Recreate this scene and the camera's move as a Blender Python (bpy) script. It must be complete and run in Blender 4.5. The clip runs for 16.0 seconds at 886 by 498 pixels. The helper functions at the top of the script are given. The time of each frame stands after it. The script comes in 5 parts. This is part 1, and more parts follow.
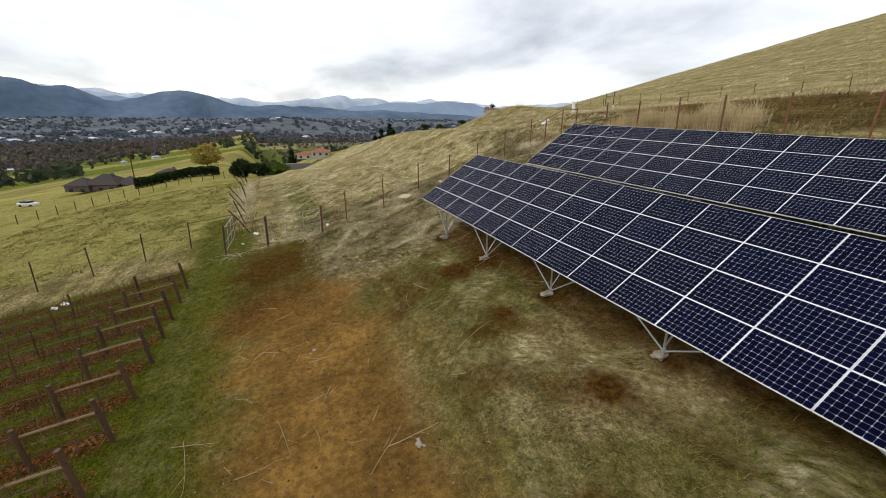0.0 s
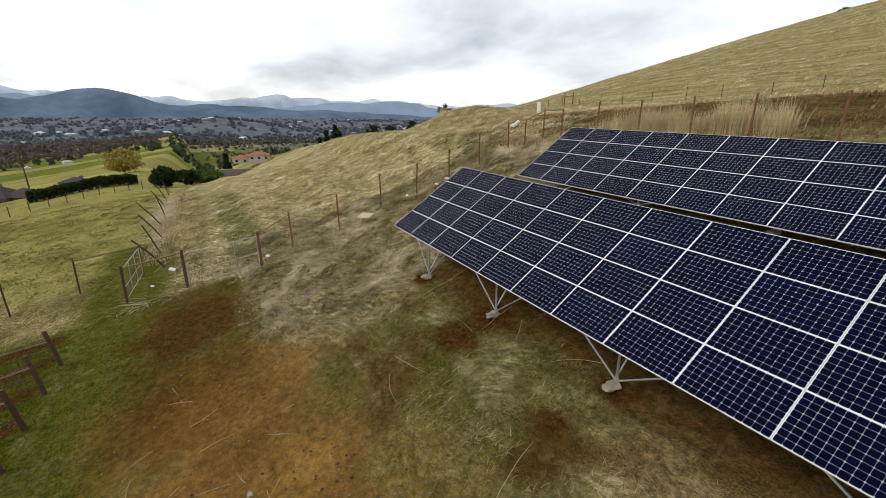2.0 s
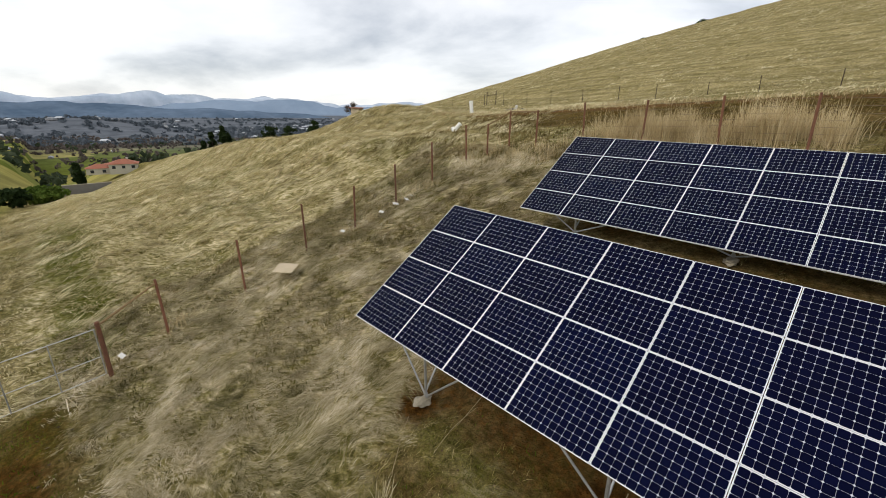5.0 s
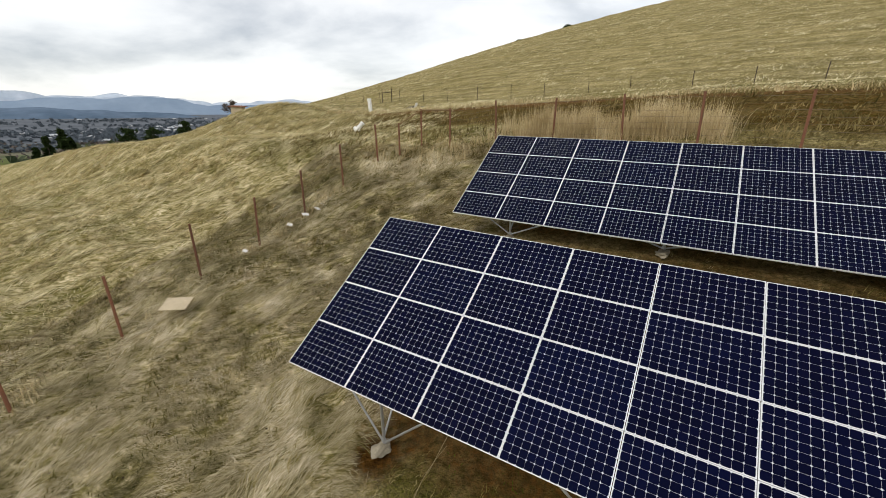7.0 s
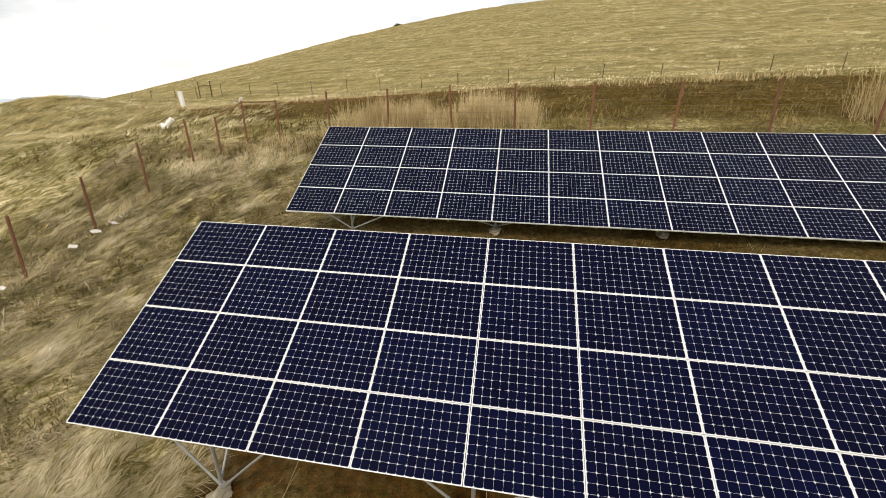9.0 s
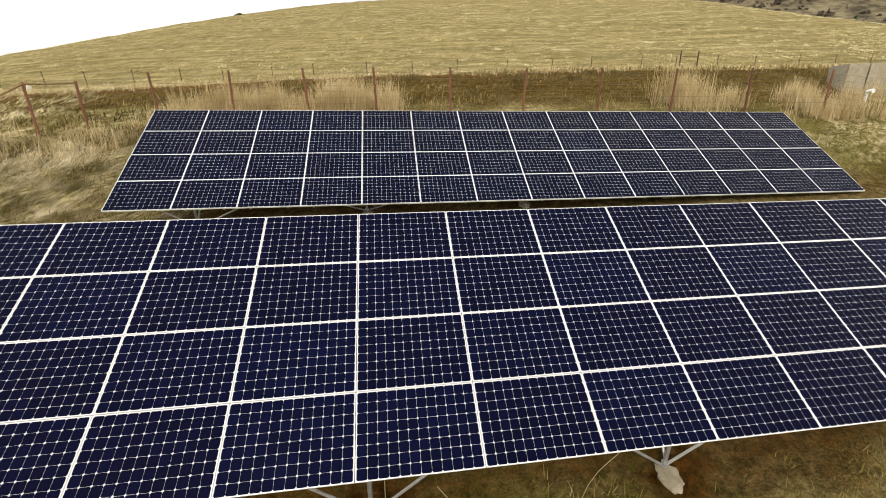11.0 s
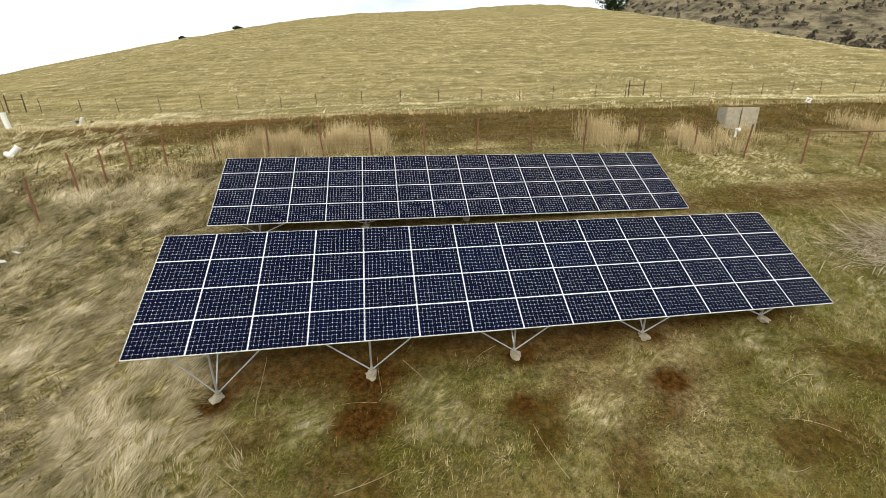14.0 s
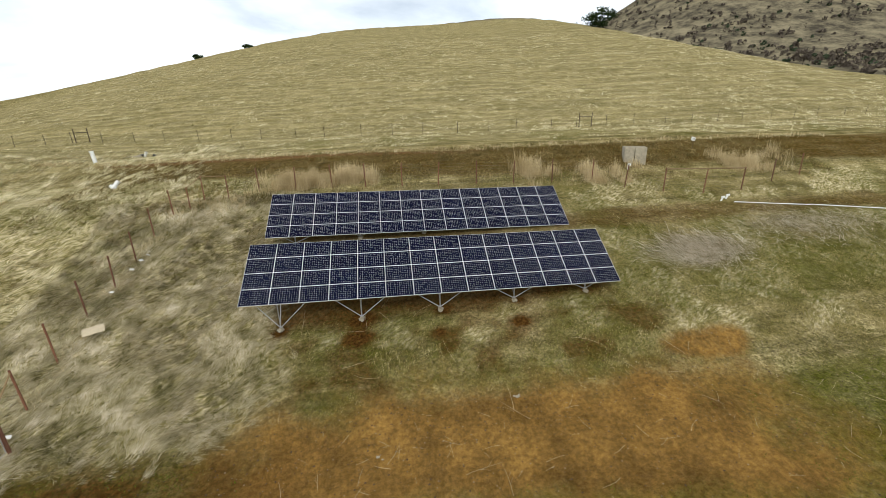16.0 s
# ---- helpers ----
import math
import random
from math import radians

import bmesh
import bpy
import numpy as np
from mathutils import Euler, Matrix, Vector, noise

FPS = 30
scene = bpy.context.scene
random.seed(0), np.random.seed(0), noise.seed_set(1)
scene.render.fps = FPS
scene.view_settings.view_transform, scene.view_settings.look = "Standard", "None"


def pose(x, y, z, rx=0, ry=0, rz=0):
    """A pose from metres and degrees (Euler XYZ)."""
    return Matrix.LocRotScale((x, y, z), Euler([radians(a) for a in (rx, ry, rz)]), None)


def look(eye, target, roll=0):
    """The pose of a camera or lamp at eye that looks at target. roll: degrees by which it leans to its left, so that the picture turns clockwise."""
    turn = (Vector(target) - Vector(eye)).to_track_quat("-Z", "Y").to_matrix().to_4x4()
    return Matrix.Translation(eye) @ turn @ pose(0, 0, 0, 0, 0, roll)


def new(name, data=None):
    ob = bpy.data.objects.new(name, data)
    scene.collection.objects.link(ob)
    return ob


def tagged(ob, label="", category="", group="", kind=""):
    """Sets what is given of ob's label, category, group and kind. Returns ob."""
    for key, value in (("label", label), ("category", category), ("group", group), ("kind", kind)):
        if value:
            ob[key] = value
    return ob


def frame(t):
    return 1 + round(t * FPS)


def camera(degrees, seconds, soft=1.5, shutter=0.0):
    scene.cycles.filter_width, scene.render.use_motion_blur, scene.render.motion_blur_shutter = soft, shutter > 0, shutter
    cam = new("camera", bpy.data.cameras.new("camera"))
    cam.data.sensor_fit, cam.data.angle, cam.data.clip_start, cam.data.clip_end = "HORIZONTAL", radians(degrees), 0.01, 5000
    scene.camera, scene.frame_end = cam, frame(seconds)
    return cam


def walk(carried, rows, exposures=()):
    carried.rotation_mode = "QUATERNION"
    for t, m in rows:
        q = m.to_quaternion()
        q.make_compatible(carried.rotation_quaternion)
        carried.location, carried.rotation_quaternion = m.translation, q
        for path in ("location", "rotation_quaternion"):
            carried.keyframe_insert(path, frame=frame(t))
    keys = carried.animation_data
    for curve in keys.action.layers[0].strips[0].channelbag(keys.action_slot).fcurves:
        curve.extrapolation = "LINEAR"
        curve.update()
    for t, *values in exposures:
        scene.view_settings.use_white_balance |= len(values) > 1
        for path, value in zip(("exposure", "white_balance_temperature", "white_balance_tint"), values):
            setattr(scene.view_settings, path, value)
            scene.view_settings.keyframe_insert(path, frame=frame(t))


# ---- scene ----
cam = camera(95.3, 16.0, soft=0.9)
PATH = [
    (0, (21.536, -8.063, 6.285), (19.795, -7.301, 5.663), 0.5),
    (0.5, (20.085, -7.89, 6.355), (18.37, -7.071, 5.733), 0.5),
    (1, (18.639, -7.694, 6.391), (16.953, -6.817, 5.77), 0.5),
    (1.5, (17.225, -7.391, 6.383), (15.568, -6.459, 5.762), 0.5),
    (2, (15.841, -7.014, 6.377), (14.212, -6.034, 5.757), 0.5),
    (2.5, (14.474, -6.648, 6.379), (12.874, -5.62, 5.76), 0.5),
    (3, (13.095, -6.286, 6.414), (11.526, -5.211, 5.795), 0.5),
    (3.5, (11.654, -5.852, 6.407), (10.123, -4.724, 5.787), 0.4),
    (4, (10.284, -5.451, 6.472), (8.801, -4.26, 5.853), 0.4),
    (6.5, (6.547, -4.493, 6.764), (5.455, -2.941, 6.13), -0.0),
    (7, (6.483, -4.513, 6.716), (5.503, -2.888, 6.082), -0.2),
    (7.5, (6.464, -4.448, 6.633), (5.604, -2.758, 5.998), -0.3),
    (8, (6.578, -4.311, 6.562), (5.848, -2.562, 5.924), -0.4),
    (8.5, (6.726, -4.157, 6.505), (6.169, -2.347, 5.862), -0.5),
    (9, (6.776, -3.982, 6.43), (6.437, -2.12, 5.783), -0.5),
    (9.5, (6.804, -3.772, 6.334), (6.69, -1.885, 5.682), -0.6),
    (10, (6.808, -3.585, 6.19), (6.906, -1.699, 5.533), -0.6),
    (12.5, (6.907, -4.648, 5.574), (7.208, -2.781, 4.923), -0.7),
    (13, (6.895, -6.139, 6.027), (7.19, -4.27, 5.378), -0.8),
    (13.5, (6.895, -8.008, 6.87), (7.187, -6.137, 6.225), -0.7),
    (14, (6.979, -10.197, 7.851), (7.267, -8.325, 7.209), -0.8),
    (14.5, (7.117, -12.599, 8.796), (7.399, -10.725, 8.157), -0.9),
    (15, (7.36, -15.193, 9.698), (7.638, -13.318, 9.06), -1.0),
    (15.5, (7.673, -17.955, 10.486), (7.948, -16.077, 9.853), -1.1),
    (16, (8.054, -20.817, 11.313), (8.329, -18.939, 10.682), -1.2),
]
walk(cam, [(t, look(eye, target, roll)) for t, eye, target, roll in PATH],
     exposures=((0.0, 0.0, 6600, 11), (4.0, -0.02, 6650, 11), (7.0, 0.02, 6800, 10), (9.0, 0.37, 7450, 11), (12.5, 0.48, 7350, 10), (14.0, 0.5, 6950, 8), (15.0, 0.38, 6650, 7), (16.0, 0.23, 6450, 7)))

# ---- world and light ----
world = bpy.data.worlds.new("overcast_sky")
scene.world = world
world.use_nodes = True
SUN_EL, SUN_AZ = 40.0, 205.0          # degrees; azimuth clockwise from +y
wn, wl = world.node_tree.nodes, world.node_tree.links
wn.clear()


def node(nodes, kind, **values):
    n = nodes.new(kind)
    for k, v in values.items():
        if k in n.inputs:
            n.inputs[k].default_value = v
    return n


sky = wn.new("ShaderNodeTexSky")
sky.sky_type, sky.sun_disc = "NISHITA", False
sky.sun_elevation, sky.sun_rotation = radians(SUN_EL), radians(SUN_AZ)
coord = wn.new("ShaderNodeTexCoord")
sep = wn.new("ShaderNodeSeparateXYZ")
wl.new(coord.outputs["Generated"], sep.inputs[0])
up = wn.new("ShaderNodeMath"); up.operation = "MAXIMUM"; up.inputs[1].default_value = 0.0
wl.new(sep.outputs["Z"], up.inputs[0])
lift = wn.new("ShaderNodeMath"); lift.operation = "ADD"; lift.inputs[1].default_value = 0.3
wl.new(up.outputs[0], lift.inputs[0])
flat = wn.new("ShaderNodeVectorMath"); flat.operation = "DIVIDE"
comb = wn.new("ShaderNodeCombineXYZ")
for i in range(3):
    wl.new(lift.outputs[0], comb.inputs[i])
wl.new(coord.outputs["Generated"], flat.inputs[0]); wl.new(comb.outputs[0], flat.inputs[1])
cloud = node(wn, "ShaderNodeTexNoise", Scale=1.15, Detail=8.0, Roughness=0.52, Distortion=0.3)
wl.new(flat.outputs[0], cloud.inputs["Vector"])
ramp = wn.new("ShaderNodeValToRGB")
cr = ramp.color_ramp
cr.elements[0].position, cr.elements[0].color = 0.34, (0.47, 0.50, 0.55, 1)
cr.elements[1].position, cr.elements[1].color = 0.64, (1.0, 1.0, 1.0, 1)
e = cr.elements.new(0.48); e.color = (0.80, 0.82, 0.85, 1)
wl.new(cloud.outputs["Fac"], ramp.inputs["Fac"])
bg_sky = node(wn, "ShaderNodeBackground", Strength=0.035)
bg_cloud = node(wn, "ShaderNodeBackground", Strength=1.0)
wl.new(sky.outputs[0], bg_sky.inputs["Color"]); wl.new(ramp.outputs["Color"], bg_cloud.inputs["Color"])
both = wn.new("ShaderNodeAddShader"); wout = wn.new("ShaderNodeOutputWorld")
wl.new(bg_sky.outputs[0], both.inputs[0]); wl.new(bg_cloud.outputs[0], both.inputs[1]); wl.new(both.outputs[0], wout.inputs["Surface"])

sun = new("sun", bpy.data.lights.new("sun", "SUN"))
sun.data.energy, sun.data.angle, sun.data.color = 1.3, radians(12), (1.0, 0.94, 0.84)
az = radians(SUN_AZ)
sun_way = Vector((math.sin(az) * math.cos(radians(SUN_EL)), math.cos(az) * math.cos(radians(SUN_EL)), math.sin(radians(SUN_EL))))
sun.matrix_world = look(sun_way * 100, (0, 0, 0))


# ---- materials ----
def mat(name, color, rough=0.7, metal=0.0, vary=0.25, scale=6.0, bump=0.15, tone2=None, fine=60.0, island=0.0, random_ob=0.0, coat=0.0, spec=0.5):
    """Two scales of variation between the colour and its second tone, fine relief, and optional change from piece to piece."""
    m = bpy.data.materials.new(name)
    m.use_nodes = True
    n, l = m.node_tree.nodes, m.node_tree.links
    b = n["Principled BSDF"]
    b.inputs["Roughness"].default_value, b.inputs["Metallic"].default_value = rough, metal
    b.inputs["Coat Weight"].default_value, b.inputs["Specular IOR Level"].default_value = coat, spec
    tone2 = tone2 or tuple(c * (1 - vary) for c in color)
    geo = n.new("ShaderNodeNewGeometry")
    tc = n.new("ShaderNodeTexCoord")
    a = node(n, "ShaderNodeTexNoise", Scale=scale, Detail=5.0, Roughness=0.6)
    f = node(n, "ShaderNodeTexNoise", Scale=fine, Detail=3.0, Roughness=0.6)
    for x in (a, f):
        l.new(tc.outputs["Object"], x.inputs["Vector"])
    mix = n.new("ShaderNodeMix"); mix.data_type = "RGBA"
    mix.inputs["A"].default_value, mix.inputs["B"].default_value = (*color, 1), (*tone2, 1)
    fac = n.new("ShaderNodeMath"); fac.operation = "MULTIPLY_ADD"; fac.inputs[1].default_value = 1.6; fac.inputs[2].default_value = -0.3
    fac.use_clamp = True
    l.new(a.outputs["Fac"], fac.inputs[0]); l.new(fac.outputs[0], mix.inputs["Factor"])
    hsv = n.new("ShaderNodeHueSaturation")
    l.new(mix.outputs["Result"], hsv.inputs["Color"])
    val = n.new("ShaderNodeMath"); val.operation = "MULTIPLY_ADD"; val.inputs[1].default_value = vary * 1.2; val.inputs[2].default_value = 1 - vary * 0.6
    l.new(f.outputs["Fac"], val.inputs[0])
    last = val
    if island or random_ob:
        r = n.new("ShaderNodeMath"); r.operation = "MULTIPLY_ADD"
        src = geo.outputs["Random Per Island"] if island else n.new("ShaderNodeObjectInfo").outputs["Random"]
        k = island or random_ob
        r.inputs[1].default_value, r.inputs[2].default_value = 2 * k, 1 - k
        l.new(src, r.inputs[0])
        p = n.new("ShaderNodeMath"); p.operation = "MULTIPLY"
        l.new(r.outputs[0], p.inputs[0]); l.new(last.outputs[0], p.inputs[1])
        last = p
    l.new(last.outputs[0], hsv.inputs["Value"])
    l.new(hsv.outputs["Color"], b.inputs["Base Color"])
    if bump:
        bp = node(n, "ShaderNodeBump", Strength=bump, Distance=0.02)
        l.new(f.outputs["Fac"], bp.inputs["Height"]); l.new(bp.outputs["Normal"], b.inputs["Normal"])
    return m


def blade_mat(name, tones):
    """Dry or green stems, coloured from stem to stem."""
    m = bpy.data.materials.new(name)
    m.use_nodes = True
    n, l = m.node_tree.nodes, m.node_tree.links
    b = n["Principled BSDF"]
    b.inputs["Roughness"].default_value, b.inputs["Specular IOR Level"].default_value = 0.8, 0.04
    geo = n.new("ShaderNodeNewGeometry")
    r = n.new("ShaderNodeValToRGB")
    while len(r.color_ramp.elements) < len(tones):
        r.color_ramp.elements.new(0.5)
    for i, c in enumerate(tones):
        r.color_ramp.elements[i].position, r.color_ramp.elements[i].color = i / (len(tones) - 1), (*c, 1)
    big = node(n, "ShaderNodeTexNoise", Scale=0.55, Detail=6.0, Roughness=0.68)
    tc = n.new("ShaderNodeTexCoord"); l.new(tc.outputs["Object"], big.inputs["Vector"])
    s = n.new("ShaderNodeMath"); s.operation = "MULTIPLY_ADD"; s.inputs[1].default_value = 0.5; s.use_clamp = True
    k = n.new("ShaderNodeMath"); k.operation = "MULTIPLY_ADD"; k.inputs[1].default_value = 2.0; k.inputs[2].default_value = -0.75
    l.new(big.outputs["Fac"], k.inputs[0]); l.new(geo.outputs["Random Per Island"], s.inputs[0]); l.new(k.outputs[0], s.inputs[2])
    l.new(s.outputs[0], r.inputs["Fac"]); l.new(r.outputs["Color"], b.inputs["Base Color"])
    thin, mix = n.new("ShaderNodeBsdfTranslucent"), n.new("ShaderNodeMixShader")
    mix.inputs[0].default_value = 0.25
    l.new(r.outputs["Color"], thin.inputs["Color"]); l.new(b.outputs[0], mix.inputs[1]); l.new(thin.outputs[0], mix.inputs[2])
    l.new(mix.outputs[0], n["Material Output"].inputs["Surface"])
    return m


RUST = mat("rusted_steel", (0.21, 0.088, 0.045), 0.85, 0.0, 0.35, 9, 0.3, (0.11, 0.045, 0.025), random_ob=0.3)
DARKPOST = mat("weathered_dark_post", (0.07, 0.045, 0.03), 0.9, 0.0, 0.4, 12, 0.35, random_ob=0.3)
POSTWOOD = mat("treated_post_wood", (0.115, 0.055, 0.022), 0.85, 0.0, 0.35, 10, 0.35, (0.045, 0.026, 0.013), random_ob=0.25)
RAILWOOD = mat("grey_rail_wood", (0.25, 0.165, 0.075), 0.85, 0.0, 0.35, 9, 0.35, random_ob=0.2)
GALV = mat("galvanised_steel", (0.52, 0.53, 0.53), 0.42, 0.75, 0.2, 14, 0.08)
ALU = mat("bright_aluminium", (0.8, 0.81, 0.82), 0.45, 0.1, 0.08, 4, 0.02)
SHEET = mat("white_backsheet", (0.55, 0.57, 0.6), 0.5, 0.0, 0.06, 4, 0.0)
CONCRETE = mat("rough_concrete", (0.42, 0.375, 0.28), 0.92, 0.0, 0.35, 5, 0.6, (0.22, 0.19, 0.135))
WIRE = mat("fence_wire", (0.2, 0.16, 0.13), 0.6, 0.5, 0.2, 8, 0.0)
WHITEPIPE = mat("white_pipe_plastic", (0.8, 0.8, 0.77), 0.4, 0.0, 0.12, 7, 0.05)
BOARD = mat("pale_plywood", (0.52, 0.43, 0.29), 0.8, 0.0, 0.25, 7, 0.2)
CARD = mat("grey_white_litter", (0.7, 0.68, 0.64), 0.8, 0.0, 0.2, 7, 0.2)
RUBBER = mat("black_cable", (0.02, 0.02, 0.022), 0.6, 0.0, 0.2, 9, 0.0)


def cell_material():
    m = bpy.data.materials.new("blue_black_cells")
    m.use_nodes = True
    n, l = m.node_tree.nodes, m.node_tree.links
    b = n["Principled BSDF"]
    b.inputs["Roughness"].default_value, b.inputs["Coat Weight"].default_value, b.inputs["Coat Roughness"].default_value = 0.4, 0.0, 0.1
    b.inputs["Specular IOR Level"].default_value = 0.03
    info, geo = n.new("ShaderNodeObjectInfo"), n.new("ShaderNodeNewGeometry")
    mix = n.new("ShaderNodeMix"); mix.data_type = "RGBA"
    mix.inputs["A"].default_value, mix.inputs["B"].default_value = (0.0010, 0.0016, 0.0135, 1), (0.0010, 0.0024, 0.018, 1)
    p = n.new("ShaderNodeMath"); p.operation = "POWER"; p.inputs[1].default_value = 3.0
    l.new(info.outputs["Random"], p.inputs[0]); l.new(p.outputs[0], mix.inputs["Factor"])
    v = n.new("ShaderNodeMath"); v.operation = "MULTIPLY_ADD"; v.inputs[1].default_value = 0.4; v.inputs[2].default_value = 0.8
    l.new(geo.outputs["Random Per Island"], v.inputs[0])
    h = n.new("ShaderNodeHueSaturation")
    l.new(v.outputs[0], h.inputs["Value"]); l.new(mix.outputs["Result"], h.inputs["Color"]); l.new(h.outputs[0], b.inputs["Base Color"])
    return m


CELL = cell_material()


# ---- mesh helpers ----
def mesh_from(name, verts, faces, material, smooth=False):
    me = bpy.data.meshes.new(name)
    me.from_pydata([tuple(map(float, v)) for v in verts], [], faces)
    me.materials.append(material)
    if smooth:
        me.polygons.foreach_set("use_smooth", [True] * len(me.polygons))
    me.update()
    return me


def big_mesh(name, verts, quads, tris, material, smooth=False):
    """A large mesh straight from arrays."""
    me = bpy.data.meshes.new(name)
    nq, nt = len(quads), len(tris)
    me.vertices.add(len(verts)); me.vertices.foreach_set("co", np.asarray(verts, np.float32).ravel())
    loops = np.concatenate([np.asarray(quads, np.int32).ravel(), np.asarray(tris, np.int32).ravel()])
    me.loops.add(len(loops)); me.loops.foreach_set("vertex_index", loops)
    start = np.concatenate([np.arange(nq) * 4, nq * 4 + np.arange(nt) * 3]).astype(np.int32)
    me.polygons.add(nq + nt); me.polygons.foreach_set("loop_start", start)
    if smooth:
        me.polygons.foreach_set("use_smooth", np.ones(nq + nt, bool))
    me.materials.append(material)
    me.update(calc_edges=True)
    return me


def part(name, bm, material, parent=None, label="", smooth=True):
    """Links a bmesh as one mesh object under a thing or a part."""
    me = bpy.data.meshes.new(name)
    bm.normal_update()
    bm.to_mesh(me); bm.free()
    me.materials.append(material)
    if smooth:
        for p in me.polygons:
            p.use_smooth = True
        me.set_sharp_from_angle(angle=radians(35))
    ob = new(name, me)
    ob.parent = parent
    return tagged(ob, label) if label else ob


def bm_box(bm, size, m=None, bevel=0.0):
    r = bmesh.ops.create_cube(bm, size=1.0, matrix=(m or Matrix()) @ Matrix.Diagonal((*size, 1)))
    if bevel:
        edges = list({e for v in r["verts"] for e in v.link_edges})
        bmesh.ops.bevel(bm, geom=edges, offset=bevel, segments=2, affect="EDGES", profile=0.6)
    return bm


def bm_tube(bm, points, radius, sides=8, radius2=None, caps=True):
    """A tube along points, tapering from radius to radius2."""
    pts = [Vector(p) for p in points]
    rings, n = [], len(pts)
    for i, p in enumerate(pts):
        d = (pts[min(i + 1, n - 1)] - pts[max(i - 1, 0)]).normalized()
        a = d.orthogonal().normalized() if abs(d.z) > 0.9 else d.cross(Vector((0, 0, 1))).normalized()
        b = d.cross(a)
        r = radius + ((radius2 if radius2 is not None else radius) - radius) * i / max(n - 1, 1)
        rings.append([bm.verts.new(p + (a * math.cos(t) + b * math.sin(t)) * r) for t in [2 * math.pi * k / sides for k in range(sides)]])
    for r0, r1 in zip(rings, rings[1:]):
        for k in range(sides):
            bm.faces.new((r0[k], r0[(k + 1) % sides], r1[(k + 1) % sides], r1[k]))
    if caps:
        bm.faces.new(rings[0][::-1]); bm.faces.new(rings[-1])
    return bm


def bm_lump(bm, size, m=None, rough=0.2, seed=0, subdiv=2):
    """An uneven lump."""
    r = bmesh.ops.create_icosphere(bm, subdivisions=subdiv, radius=1.0)
    for v in r["verts"]:
        k = 1 + rough * noise.noise(v.co * 1.7 + Vector((seed * 3.1, seed, 0)))
        v.co = (m or Matrix()) @ Vector((v.co.x * k * size[0], v.co.y * k * size[1], v.co.z * k * size[2]))
    return bm


# ---- ground form ----
def smooth01(a, lo, hi):
    s = np.clip((a - lo) / (hi - lo), 0, 1)
    return s * s * (3 - 2 * s)


SLOPE_Y = np.array([-400, -120, -60, -25, -13, -8.5, -5, -2.4, 0.8, 3.8, 10.5, 14.3, 17, 20.5, 22, 27, 31])
SLOPE_Z = np.array([-58, -20, -11.0, -5.3, -3.35, -2.65, -2.0, -0.95, 0.08, 1.3, 4.1, 5.3, 6.1, 7.5, 7.8, 8.1, 8.6])


def lattice(x, y, seed=0):
    """Smooth value noise in 0..1."""
    xi, yi = np.floor(x).astype(np.int64), np.floor(y).astype(np.int64)
    u, v = x - xi, y - yi
    u, v = u * u * (3 - 2 * u), v * v * (3 - 2 * v)

    def h(a, b):
        k = (a * 374761393 + b * 668265263 + seed * 2147483647) & 0xFFFFFFFF
        k = ((k ^ (k >> 13)) * 1274126177) & 0xFFFFFFFF
        return ((k ^ (k >> 16)) & 0xFFFF) / 65535.0

    return (h(xi, yi) * (1 - u) + h(xi + 1, yi) * u) * (1 - v) + (h(xi, yi + 1) * (1 - u) + h(xi + 1, yi + 1) * u) * v


def cloudy(x, y, seed=0, octaves=4):
    total, amp = 0.0, 0.5
    for o in range(octaves):
        total = total + amp * lattice(x * 2**o + 17.3 * o, y * 2**o - 9.1 * o, seed + o)
        amp *= 0.5
    return total / (1 - 0.5**octaves)


def relief(x, y):
    """Small unevenness near the arrays, and tussocks in the matted grass."""
    near = 1 - smooth01(np.hypot(x - 10, y - 2), 25, 50)
    west_ = (1 - smooth01(x + (cloudy(x / 4, y / 4, 71) - 0.5) * 8, 0, 6)) * smooth01(y, -8, -5) * smooth01(x, -60, -35) * (1 - smooth01(y, 14, 20))
    tussock = cloudy(x * 0.9 + 0.5 * y, y * 1.3 - 0.4 * x, 53, 3) - 0.5
    return near * (cloudy(x * 1.3, y * 1.3, 51) - 0.5) * 0.10 + west_ * tussock * 0.34


